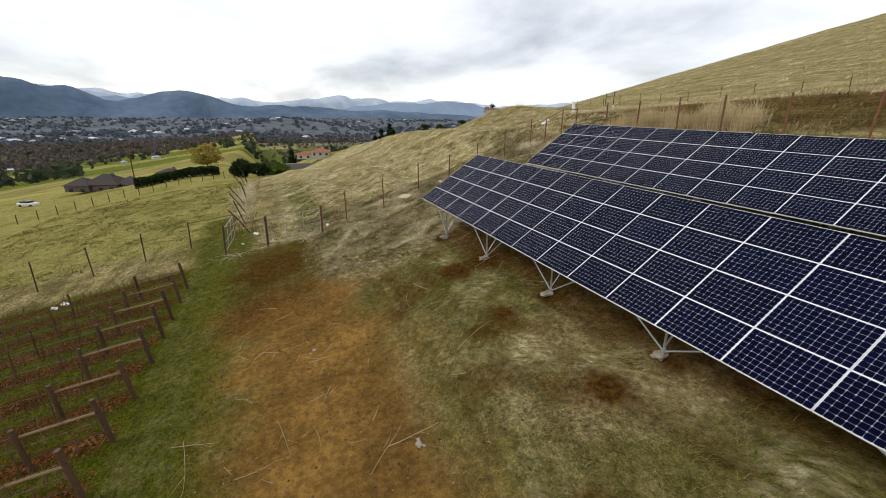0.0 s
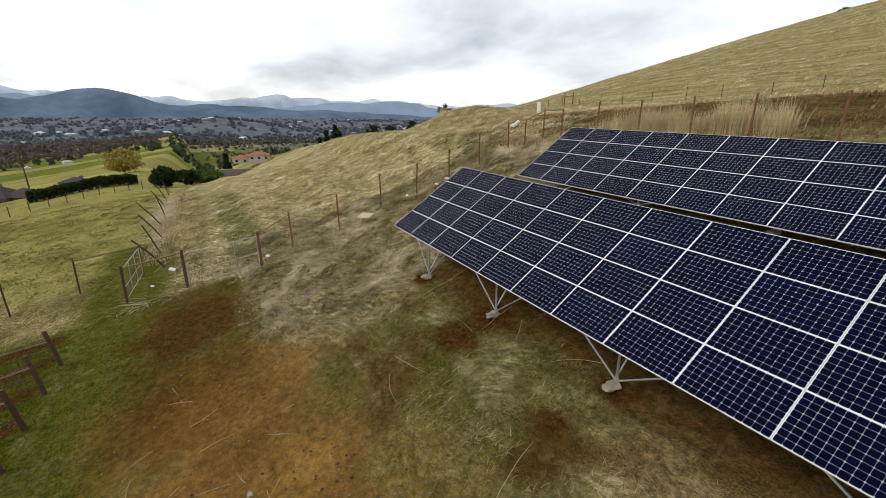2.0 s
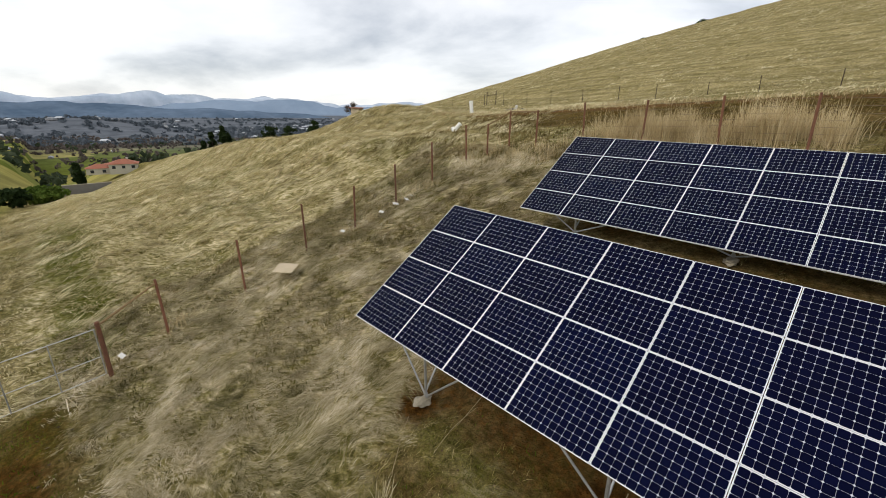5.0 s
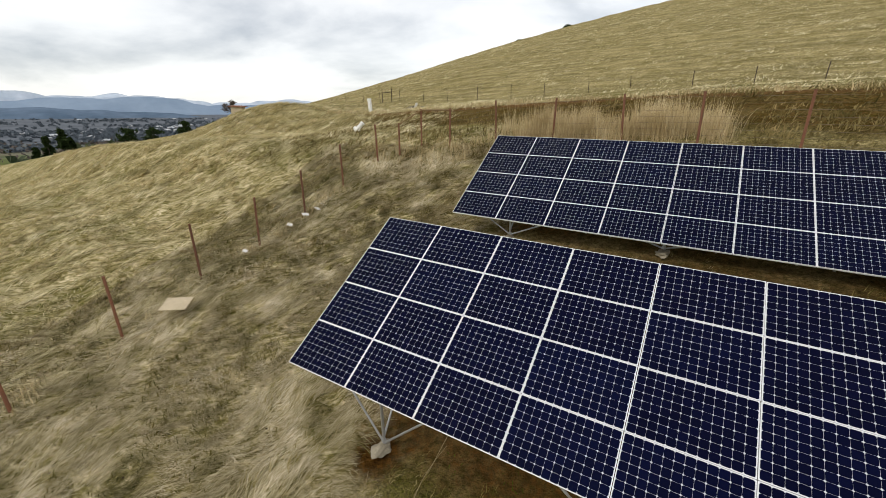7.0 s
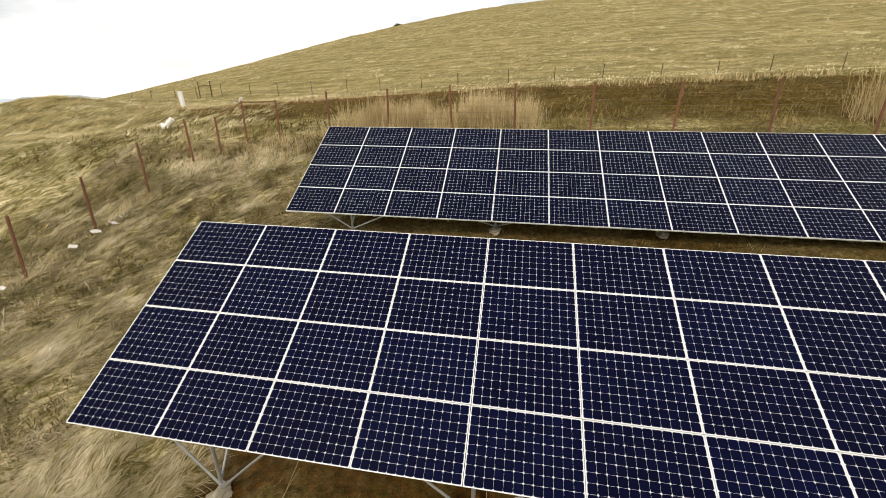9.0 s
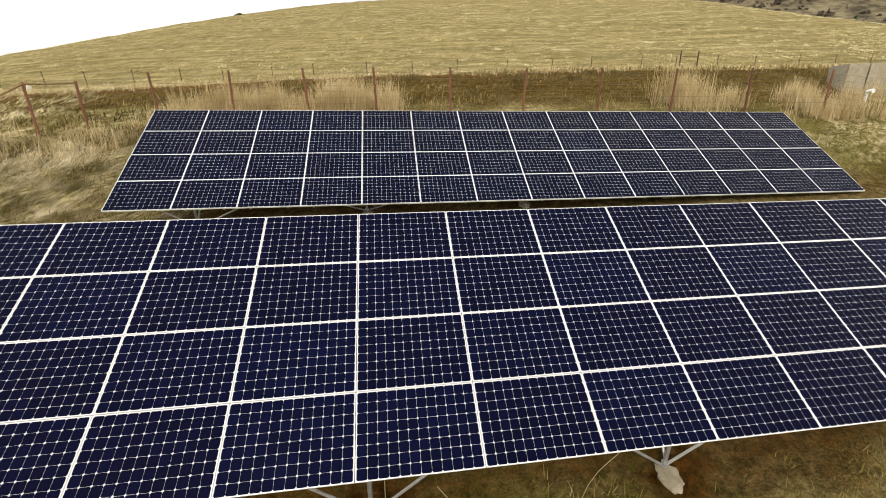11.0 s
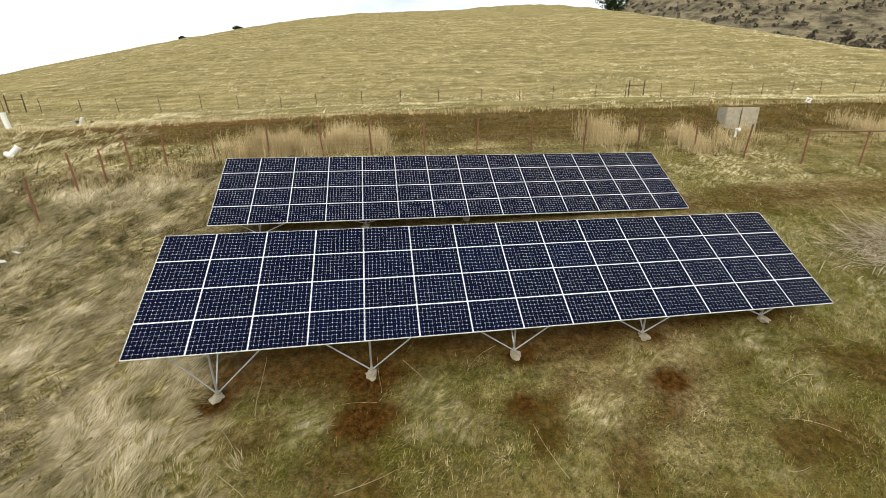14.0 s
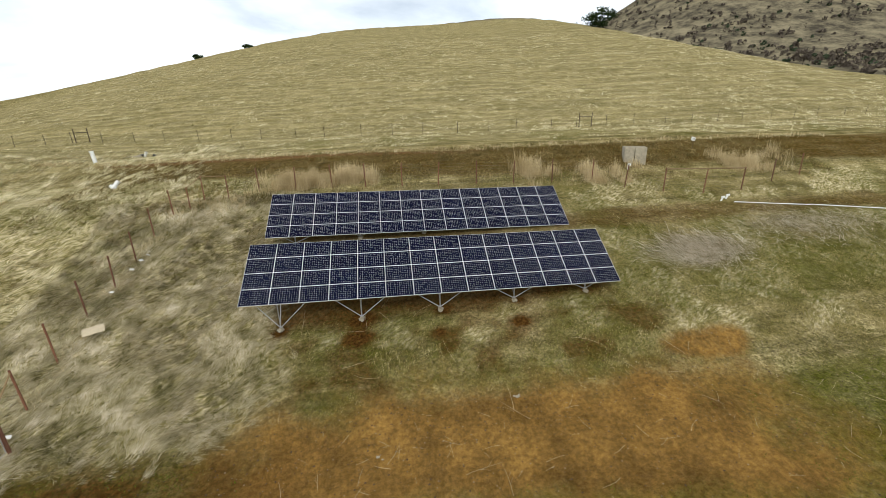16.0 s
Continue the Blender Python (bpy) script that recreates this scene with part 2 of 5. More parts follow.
def height(x, y):
    x, y = np.asarray(x, float), np.asarray(y, float)
    ye = y - 0.2 * np.logaddexp(0, (15 - np.maximum(x, -45)) / 3) * 3 * smooth01(y, 14, 26) * (1 - smooth01(y, 40, 60))
    base = sum(np.interp(ye + o, SLOPE_Y, SLOPE_Z) for o in (-1.0, -0.4, 0.4, 1.0)) / 4
    lean = 0.04 - 0.025 * smooth01(y, 4, 10)
    lean_l = 0.04 * smooth01(y, -4, 1) + 0.04 * smooth01(y, 3, 7) - 0.05 * smooth01(y, 10, 16)
    base = base + np.clip(x - 5, -25, 30) * np.where(x < 5, lean_l, lean) * (1 - smooth01(np.abs(y - 5), 25, 60))
    dx = x - 94.4
    d = np.clip(y - 31 + 0.0918 * dx, 0, 277)
    rise = (0.3861 * d - 0.000437 * d * d) * d / (d + 8.96) * (1 - 0.0893 * smooth01(x, -20, 60))
    base = base + rise / (1 + (dx / np.where(dx < 0, 157.8, 40.76)) ** 2) ** 0.4443
    base = base + 2.0 * np.exp(-(((x + 46) / 11) ** 2) - ((y - 34) / 9) ** 2)
    base = base - (0.045 + 0.0757 * smooth01(y, -24, -4)) * 9.36 * np.logaddexp(0, (-42 - x) / 9.36)
    far = smooth01(np.hypot(x, y), 60, 160)
    base = base + (cloudy(x / 9, y / 9, 3) - 0.5) * (0.25 + 0.9 * far) * smooth01(np.hypot(x - 8, y + 2), 8, 40)
    base = np.where(base < 200, -60 + np.logaddexp(0, (base + 60) / 6) * 6, base)
    # the wooded hill beyond the dome, and low knolls in the valley
    base = base + 150 * np.exp(-(((x - 420) / 190) ** 2) - ((y - 470) / 210) ** 2)
    base = base + 13 * np.exp(-(((x + 820) / 150) ** 2) - ((y + 130) / 260) ** 2) + 40 * np.exp(-(((x + 1500) / 170) ** 2) - ((y - 80) / 190) ** 2)
    # the valley floor climbs slowly towards the town and the far hills
    base = base + 46 * np.clip((np.hypot(x, y) - 700) / 2200, 0, 2) * smooth01(-x, 0, 300)
    return base + relief(x, y)


def ground_z(x, y):
    return float(height(np.array([x]), np.array([y]))[0])


def spread(lo, hi, step, grow, end_lo, end_hi):
    mid = list(np.arange(lo, hi + step / 2, step))
    s, a = step, hi
    while a < end_hi:
        s *= grow; a += s; mid.append(a)
    s, a = step, lo
    while a > end_lo:
        s *= grow; a -= s; mid.insert(0, a)
    return np.array(mid)


def zones(x, y):
    """Shares of bare dirt, dark ground (soil, and shade painted below the arrays), green grass, rusty verge and matted
    grass at a place.
    """
    w = (cloudy(x / 2.2, y / 2.2, 11) - 0.5) * 3.4
    wide = (cloudy(x / 6, y / 6, 12) - 0.5) * 3
    mid = -7.9 - 0.02 * x + 0.9 * np.sin(x / 7)
    dirt = 1 - smooth01(np.abs(y - mid) + w * 0.9 + wide * 0.5, 1.5, 4.8)
    dirt = dirt * smooth01(x + w, -1.5, 2.5) * (1 - smooth01(x + w * 1.5, 22, 30))
    dirt = np.maximum(dirt, 0.9 * (1 - smooth01(np.hypot((x - 25) / 3.2, (y + 3.8) / 1.2) + w * 0.25, 0.5, 1.1)))
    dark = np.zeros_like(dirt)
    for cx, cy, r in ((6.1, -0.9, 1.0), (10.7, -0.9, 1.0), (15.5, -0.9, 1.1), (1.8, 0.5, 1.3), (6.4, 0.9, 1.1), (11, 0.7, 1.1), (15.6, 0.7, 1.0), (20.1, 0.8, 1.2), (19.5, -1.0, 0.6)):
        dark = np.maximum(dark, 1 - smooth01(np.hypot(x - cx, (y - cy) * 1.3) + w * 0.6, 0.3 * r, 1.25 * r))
    # bare brown soil and painted shade below the two arrays
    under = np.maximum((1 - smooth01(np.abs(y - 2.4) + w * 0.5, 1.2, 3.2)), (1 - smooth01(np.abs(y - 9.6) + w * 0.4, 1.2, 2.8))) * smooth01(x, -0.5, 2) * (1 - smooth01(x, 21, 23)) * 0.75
    scuff = (1 - smooth01(np.abs(y + 2.2) + w * 0.6, 1.0, 3.4)) * smooth01(x + w, 0, 4) * (1 - smooth01(x, 22, 27)) * (0.2 + 0.42 * smooth01(cloudy(x / 1.6, y / 1.6, 15), 0.42, 0.62))
    gate = 1 - smooth01(np.hypot((x + 4.2) / 4.4, (y + 8.0) / 3.0) + w * 0.4, 0.4, 1.25)
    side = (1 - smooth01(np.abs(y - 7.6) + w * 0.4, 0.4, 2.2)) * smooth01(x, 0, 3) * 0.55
    shelf = y + 0.2 * (x - 15) * (x < 15)
    bank = smooth01(shelf + w * 0.3, 14.8, 16.4) * (1 - smooth01(shelf + w * 0.15, 21.0, 21.9)) * smooth01(x, -30, -14)
    track = (1 - smooth01(np.abs(y - 8.6 + 0.05 * (x - 22)) + w * 0.3, 0.3, 1.4)) * smooth01(x, 20, 26) * 0.8
    rows_ = np.exp(-(((((x + 4.94) / 2.17 + 0.5) % 1 - 0.5) * 2.17 / 0.6) ** 2)) * smooth01(-y, 12.8, 14) * (1 - smooth01(-y, 28, 32)) * smooth01(x, -10, -7) * 0.95
    lot = smooth01(-y + w * 0.5, 4.8, 7.0) * smooth01(x + w * 0.5, -9.5, -7.5) * (1 - smooth01(x + wide, 2, 7)) * (1 - smooth01(-y, 9.5, 12)) * 0.55
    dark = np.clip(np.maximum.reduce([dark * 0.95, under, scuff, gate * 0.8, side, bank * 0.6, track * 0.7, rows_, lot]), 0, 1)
    g = cloudy(x / 5, y / 5, 31)
    green = smooth01(g, 0.5, 0.66) * 0.4 * (1 - 0.5 * smooth01(y, 25, 45))
    strip = (1 - smooth01(np.abs(y + 11.4) + w * 0.4, 1.0, 3.6)) * (x < 30) * (x > -22)
    vine = smooth01(-y, 12.2, 13.4) * (1 - smooth01(-y, 28, 32)) * smooth01(x, -10, -7) * 0.85
    apron = smooth01(x + w, 0, 5) * (1 - smooth01(y + w * 0.5, 6, 9)) * smooth01(y + w * 0.6, -7, -4) * (0.12 + 0.4 * smooth01(g, 0.42, 0.62))
    field = smooth01(-x, 11, 15) * smooth01(-y, 10.5, 13) * 0.12
    lane = (1 - smooth01(np.abs(y + 4.5 - 0.02 * x) + w * 0.5, 0.6, 2.6)) * smooth01(-x, 8, 10) * (1 - smooth01(-x, 30, 55))
    right = (1 - smooth01(np.hypot((x - 38) / 9, (y - 1) / 3.2) + w * 0.2, 0.5, 1.2)) * 0.6
    west_lot = smooth01(-y + w * 0.5, 4.8, 7.0) * smooth01(x + w * 0.5, -9.5, -7.5) * (1 - smooth01(-y, 13, 15))
    green = np.clip(np.maximum.reduce([green, west_lot * 0.62, strip * 0.72, vine, field, apron, lane * 0.7, right, bank * 0.4]), 0, 1)
    edge = y + 0.2 * (x - 15) * (x < 15)
    red = bank * (1 - smooth01(np.abs(edge - 20.9) + w * 0.15, 0.25, 0.9)) * 0.7 * (1 - 0.85 * smooth01(x, 8, 24))
    west_ = (1 - smooth01(x + (cloudy(x / 4, y / 4, 71) - 0.5) * 8, -1.5, 4)) * (1 - 0.6 * smooth01(y + w, 20, 30))
    matted = np.maximum(west_ * smooth01(y + w * 0.4 - 1.6 * (x > -8), -8.5, -5.5), 0.4 * smooth01(y + w, 22, 30)) * smooth01(x, -110, -75) * (1 - bank) * (1 - gate)
    matted = np.maximum(matted, 0.75 * smooth01(cloudy(x / 2.5, y / 2.5, 77), 0.46, 0.6) * smooth01(y + w, -5, -2) * (1 - smooth01(y, 13, 15)) * (1 - np.clip(dark * 1.2, 0, 1)))
    return dirt, dark, green, red, matted


gx = spread(-14.0, 36.0, 0.3, 1.045, -4700, 2600)
gy = spread(-14.0, 26.0, 0.3, 1.045, -4200, 4200)
GX, GY = np.meshgrid(gx, gy)
GZ = height(GX, GY)
nx, ny = len(gx), len(gy)
idx = np.arange(nx * ny).reshape(ny, nx)
quads = np.stack([idx[:-1, :-1], idx[:-1, 1:], idx[1:, 1:], idx[1:, :-1]], -1).reshape(-1, 4)


def ground_material():
    m = bpy.data.materials.new("hillside_ground")
    m.use_nodes = True
    n, l = m.node_tree.nodes, m.node_tree.links
    b = n["Principled BSDF"]
    b.inputs["Roughness"].default_value, b.inputs["Specular IOR Level"].default_value = 1.0, 0.0
    pos = n.new("ShaderNodeNewGeometry").outputs["Position"]

    def tex(scale, detail=5.0, rough=0.6, stretch=None):
        t = node(n, "ShaderNodeTexNoise", Scale=scale, Detail=detail, Roughness=rough)
        if stretch:
            mp = n.new("ShaderNodeMapping"); mp.inputs["Scale"].default_value = stretch
            l.new(pos, mp.inputs["Vector"]); l.new(mp.outputs[0], t.inputs["Vector"])
        else:
            l.new(pos, t.inputs["Vector"])
        return t.outputs["Fac"]

    def ramp2(f, c0, c1, p0=0.35, p1=0.65):
        r = n.new("ShaderNodeValToRGB")
        r.color_ramp.elements[0].position, r.color_ramp.elements[0].color = p0, (*c0, 1)
        r.color_ramp.elements[1].position, r.color_ramp.elements[1].color = p1, (*c1, 1)
        l.new(f, r.inputs["Fac"])
        return r.outputs["Color"]

    def blend(a, c, f):
        x = n.new("ShaderNodeMix"); x.data_type = "RGBA"
        for s, v in (("A", a), ("B", c)):
            l.new(v, x.inputs[s])
        l.new(f, x.inputs["Factor"])
        return x.outputs["Result"]

    def sharpen(f, g, k=2.2):
        """Breaks a soft share up by a noise."""
        a = n.new("ShaderNodeMath"); a.operation = "ADD"; l.new(f, a.inputs[0]); l.new(g, a.inputs[1])
        s = n.new("ShaderNodeMath"); s.operation = "MULTIPLY_ADD"; s.use_clamp = True
        s.inputs[1].default_value, s.inputs[2].default_value = k, 0.5 - k
        l.new(a.outputs[0], s.inputs[0])
        return s.outputs[0]

    def share(name):
        a = n.new("ShaderNodeAttribute"); a.attribute_name = name
        return a.outputs["Fac"]

    straw = blend(ramp2(tex(7.0), (0.13, 0.11, 0.046), (0.45, 0.38, 0.22)), ramp2(tex(24.0), (0.07, 0.066, 0.018), (0.28, 0.225, 0.105)), ramp2(tex(0.6, 6), (0, 0, 0), (1, 1, 1), 0.4, 0.62))
    streak = ramp2(tex(1.0, 6, 0.65, (0.10, 0.75, 0.75)), (0.66, 0.66, 0.58), (1.34, 1.32, 1.24), 0.4, 0.6)
    st = n.new("ShaderNodeMix"); st.data_type = "RGBA"; st.blend_type = "MULTIPLY"; st.inputs["Factor"].default_value = 1.0
    l.new(straw, st.inputs["A"]); l.new(streak, st.inputs["B"])
    fine = ramp2(tex(1.0, 7, 0.75, (13.0, 26.0, 20.0)), (0.45, 0.45, 0.42), (1.45, 1.42, 1.36), 0.38, 0.62)
    fn = n.new("ShaderNodeMix"); fn.data_type = "RGBA"; fn.blend_type = "MULTIPLY"; fn.inputs["Factor"].default_value = 0.85
    l.new(st.outputs["Result"], fn.inputs["A"]); l.new(fine, fn.inputs["B"])
    # grass laid flat in waving locks
    bend = node(n, "ShaderNodeTexNoise", Scale=0.45, Detail=3.0); l.new(pos, bend.inputs["Vector"])
    shift = n.new("ShaderNodeVectorMath"); shift.operation = "MULTIPLY_ADD"; shift.inputs[1].default_value = (1.5, 1.5, 0.0)
    l.new(bend.outputs["Color"], shift.inputs[0]); l.new(pos, shift.inputs[2])
    turned = n.new("ShaderNodeVectorRotate"); turned.rotation_type = "Z_AXIS"; turned.inputs["Angle"].default_value = radians(-30)
    l.new(shift.outputs[0], turned.inputs["Vector"])
    laid = n.new("ShaderNodeMapping"); laid.inputs["Scale"].default_value = (1.9, 6.5, 2.0)
    l.new(turned.outputs[0], laid.inputs["Vector"])
    lock = node(n, "ShaderNodeTexNoise", Scale=1.0, Detail=8.0, Roughness=0.7, Distortion=0.25)
    l.new(laid.outputs[0], lock.inputs["Vector"])
    lr = n.new("ShaderNodeValToRGB")
    for i, (p_, c_) in enumerate(((0.35, (0.11, 0.1, 0.034)), (0.65, (0.76, 0.67, 0.48)))):
        lr.color_ramp.elements[i].position, lr.color_ramp.elements[i].color = p_, (*c_, 1)
    lr.color_ramp.elements.new(0.46).color = (0.28, 0.245, 0.105, 1)
    lr.color_ramp.elements.new(0.54).color = (0.5, 0.43, 0.27, 1)
    l.new(lock.outputs["Fac"], lr.inputs["Fac"])
    tuft = ramp2(tex(0.7, 5, 0.6), (0.7, 0.68, 0.55), (1.1, 1.08, 1.05), 0.36, 0.62)
    lm = n.new("ShaderNodeMix"); lm.data_type = "RGBA"; lm.blend_type = "MULTIPLY"; lm.inputs["Factor"].default_value = 1.0
    l.new(lr.outputs["Color"], lm.inputs["A"]); l.new(tuft, lm.inputs["B"])
    col = blend(fn.outputs["Result"], lm.outputs["Result"], sharpen(share("matted"), tex(1.2, 6, 0.7), 2.0))
    lawn = blend(ramp2(tex(0.8, 8, 0.7), (0.17, 0.165, 0.04), (0.36, 0.315, 0.105), 0.38, 0.62), ramp2(tex(12.0, 6, 0.75), (0.09, 0.095, 0.018), (0.46, 0.4, 0.16), 0.36, 0.64), ramp2(tex(2.0), (0.3, 0.3, 0.3), (0.6, 0.6, 0.6)))
    col = blend(col, lawn, share("lawn"))
    col = blend(col, ramp2(tex(16.0), (0.022, 0.031, 0.003), (0.125, 0.128, 0.016)), sharpen(share("green"), tex(2.0, 8, 0.75), 1.6))
    col = blend(col, blend(ramp2(tex(0.45, 8, 0.62), (0.105, 0.058, 0.014), (0.33, 0.183, 0.045), 0.32, 0.66), ramp2(tex(30.0, 6, 0.8), (0.05, 0.029, 0.009), (0.28, 0.165, 0.062), 0.34, 0.66), ramp2(tex(3.5, 8, 0.75), (0.12, 0.12, 0.12), (0.6, 0.6, 0.6), 0.42, 0.66)), sharpen(share("dirt"), tex(3.0, 10, 0.8), 1.15))
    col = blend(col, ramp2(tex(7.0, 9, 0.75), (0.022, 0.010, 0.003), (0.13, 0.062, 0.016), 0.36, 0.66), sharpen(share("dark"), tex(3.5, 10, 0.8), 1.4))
    col = blend(col, ramp2(tex(3.0, 8), (0.10, 0.055, 0.025), (0.21, 0.115, 0.05)), sharpen(share("red"), tex(2.5, 6, 0.7), 1.4))
    crumbs = ramp2(tex(34.0, 8, 0.8), (0.4, 0.4, 0.4), (1.5, 1.5, 1.5), 0.36, 0.64)
    cm = n.new("ShaderNodeMix"); cm.data_type = "RGBA"; cm.blend_type = "MULTIPLY"; cm.inputs["Factor"].default_value = 0.6
    l.new(col, cm.inputs["A"]); l.new(crumbs, cm.inputs["B"])
    blot = ramp2(tex(4.5, 8, 0.7), (0.62, 0.62, 0.6), (1.3, 1.3, 1.28), 0.4, 0.6)
    cb = n.new("ShaderNodeMix"); cb.data_type = "RGBA"; cb.blend_type = "MULTIPLY"; cb.inputs["Factor"].default_value = 0.7
    l.new(cm.outputs["Result"], cb.inputs["A"]); l.new(blot, cb.inputs["B"])
    col = cb.outputs["Result"]
    # fields, orchards and woods of the valley floor
    cells = node(n, "ShaderNodeTexVoronoi", Scale=0.0075, Randomness=0.85)
    mp = n.new("ShaderNodeMapping"); mp.inputs["Scale"].default_value = (1.0, 0.42, 1.0); mp.inputs["Rotation"].default_value = (0, 0, 0.25)
    l.new(pos, mp.inputs["Vector"]); l.new(mp.outputs[0], cells.inputs["Vector"])
    sc = n.new("ShaderNodeSeparateColor"); l.new(cells.outputs["Color"], sc.inputs[0])
    fr = n.new("ShaderNodeValToRGB"); fr.color_ramp.interpolation = "CONSTANT"
    tones = [(0.0, (0.31, 0.275, 0.09)), (0.3, (0.19, 0.2, 0.06)), (0.5, (0.26, 0.24, 0.075)), (0.66, (0.24, 0.215, 0.075)), (0.8, (0.12, 0.14, 0.03)), (0.9, (0.19, 0.165, 0.06))]
    fr.color_ramp.elements[0].color = (*tones[0][1], 1)
    fr.color_ramp.elements[1].position, fr.color_ramp.elements[1].color = tones[1][0], (*tones[1][1], 1)
    for p, c in tones[2:]:
        fr.color_ramp.elements.new(p).color = (*c, 1)
    l.new(sc.outputs[0], fr.inputs["Fac"])
    grain = ramp2(tex(0.05, 9, 0.7), (0.7, 0.7, 0.7), (1.25, 1.25, 1.2))
    fm = n.new("ShaderNodeMix"); fm.data_type = "RGBA"; fm.blend_type = "MULTIPLY"; fm.inputs["Factor"].default_value = 1.0
    l.new(fr.outputs["Color"], fm.inputs["A"]); l.new(grain, fm.inputs["B"])
    col = blend(col, fm.outputs["Result"], share("valley"))
    # far town ground, with the haze of distance put into its colour
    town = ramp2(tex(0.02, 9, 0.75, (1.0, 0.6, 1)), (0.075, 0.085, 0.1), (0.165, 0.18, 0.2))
    col = blend(col, town, share("far_haze"))
    wood = ramp2(tex(0.07, 9, 0.75), (0.06, 0.052, 0.038), (0.24, 0.205, 0.13), 0.4, 0.62)
    col = blend(col, wood, share("wooded"))
    l.new(col, b.inputs["Base Color"])
    bl = node(n, "ShaderNodeBump", Strength=0.8, Distance=0.16)
    l.new(lock.outputs["Fac"], bl.inputs["Height"])
    bp = node(n, "ShaderNodeBump", Strength=0.9, Distance=0.07)
    l.new(bl.outputs["Normal"], bp.inputs["Normal"])
    l.new(tex(9.0, 8, 0.7), bp.inputs["Height"]); l.new(bp.outputs["Normal"], b.inputs["Normal"])
    return m


GROUND = ground_material()
gme = big_mesh("ground", np.stack([GX, GY, GZ], -1).reshape(-1, 3), quads, np.zeros((0, 3), np.int32), GROUND, True)
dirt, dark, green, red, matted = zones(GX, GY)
away = np.hypot(GX, GY)
valley = np.maximum(smooth01(-GX, 105, 150) * (1 - smooth01(GZ, -9, -4)), smooth01(-GY, 75, 110))
# share of the blue-grey haze colour, growing with distance
far_haze = smooth01(away, 620, 1300)
wooded = smooth01(GX + GY, 300, 345) * smooth01(GX, 20, 60)
lawn = smooth01(-GX + (cloudy(GX / 3, GY / 3, 141) - 0.5) * 3, 13.2, 15.5) * smooth01(-GY - 0.02 * (GX + 15), 10.4, 11.6)
for key, val in (("lawn", lawn), ("dirt", dirt), ("dark", dark), ("green", green), ("red", red), ("matted", matted), ("valley", valley), ("far_haze", far_haze), ("wooded", wooded)):
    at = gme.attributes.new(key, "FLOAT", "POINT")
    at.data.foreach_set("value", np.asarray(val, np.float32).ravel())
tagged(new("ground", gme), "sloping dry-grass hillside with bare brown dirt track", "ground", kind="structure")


# ---- mountains, with distance haze in their colours ----
def ridge(name, dist, depth, a0, a1, steps, tops, seed, material, label):
    """A long uneven ridge standing on the valley floor."""
    az_ = np.radians(np.linspace(a0, a1, steps))
    u = np.linspace(0, 1, steps)
    crest = np.interp(u, np.linspace(0, 1, len(tops)), tops)
    rows_ = []
    for k, (f, h) in enumerate(((0.0, 0.0), (0.25, 0.35), (0.5, 0.66), (0.75, 0.9), (1.0, 1.0), (1.15, 0.8))):
        r = dist + depth * f + (cloudy(u * 40, u * 0 + k * 0.8, seed) - 0.5) * depth * 0.5
        z = -62 + crest * h * (0.35 + 1.3 * cloudy(u * 19, u * 0 + 3 + k * 0.4, seed + 5))
        rows_.append(np.stack([np.cos(az_) * r, np.sin(az_) * r, z], -1))
    v = np.concatenate(rows_)
    i = np.arange(len(v)).reshape(len(rows_), steps)
    q = np.stack([i[:-1, :-1], i[:-1, 1:], i[1:, 1:], i[1:, :-1]], -1).reshape(-1, 4)
    return tagged(new(name, big_mesh(name, v, q, np.zeros((0, 3), np.int32), material, True)), label, "mountain", kind="structure")


# Blue haze is put into the ridge colours, paler with each range.
HILLHAZE = mat("hazed_wooded_hill", (0.055, 0.09, 0.135), 1.0, 0, 0.45, 0.004, 0.0, (0.15, 0.2, 0.27), fine=0.02, spec=0.0)
HILLFAR = mat("hazed_far_mountain", (0.17, 0.235, 0.32), 1.0, 0, 0.15, 0.004, 0.0, (0.25, 0.32, 0.41), fine=0.02, spec=0.0)
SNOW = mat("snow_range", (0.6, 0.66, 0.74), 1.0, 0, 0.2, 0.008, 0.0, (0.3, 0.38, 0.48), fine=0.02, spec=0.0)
ridge("backdrop_near_hills", 2900, 500, 100, 250, 260, [30, 35, 40, 45, 55, 72, 105, 145, 185, 225, 250, 260, 250, 230], 3, HILLHAZE, "wooded hills beyond the valley, coloured dark blue for haze")
ridge("backdrop_far_range", 3900, 400, 100, 250, 300, [90, 100, 120, 140, 175, 180, 150, 140, 160, 215, 240, 250, 250, 240], 8, HILLFAR, "mountain range across the valley, coloured pale blue for haze")
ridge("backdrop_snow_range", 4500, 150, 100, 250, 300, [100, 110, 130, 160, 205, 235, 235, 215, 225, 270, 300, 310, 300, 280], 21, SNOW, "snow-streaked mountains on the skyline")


# ---- solar arrays ----
PW, PH, PX, PY = 1.559, 1.046, 1.570, 1.058
AX_U, AX_V, AX_N = Vector((0.99989, 0.0, -0.0148)), Vector((0.00819, 0.83300, 0.55321)), Vector((0.01233, -0.55327, 0.83291))
FRONT, REAR = Vector((0, 0, 1.85)), Vector((-0.12, 7.05, 3.585))


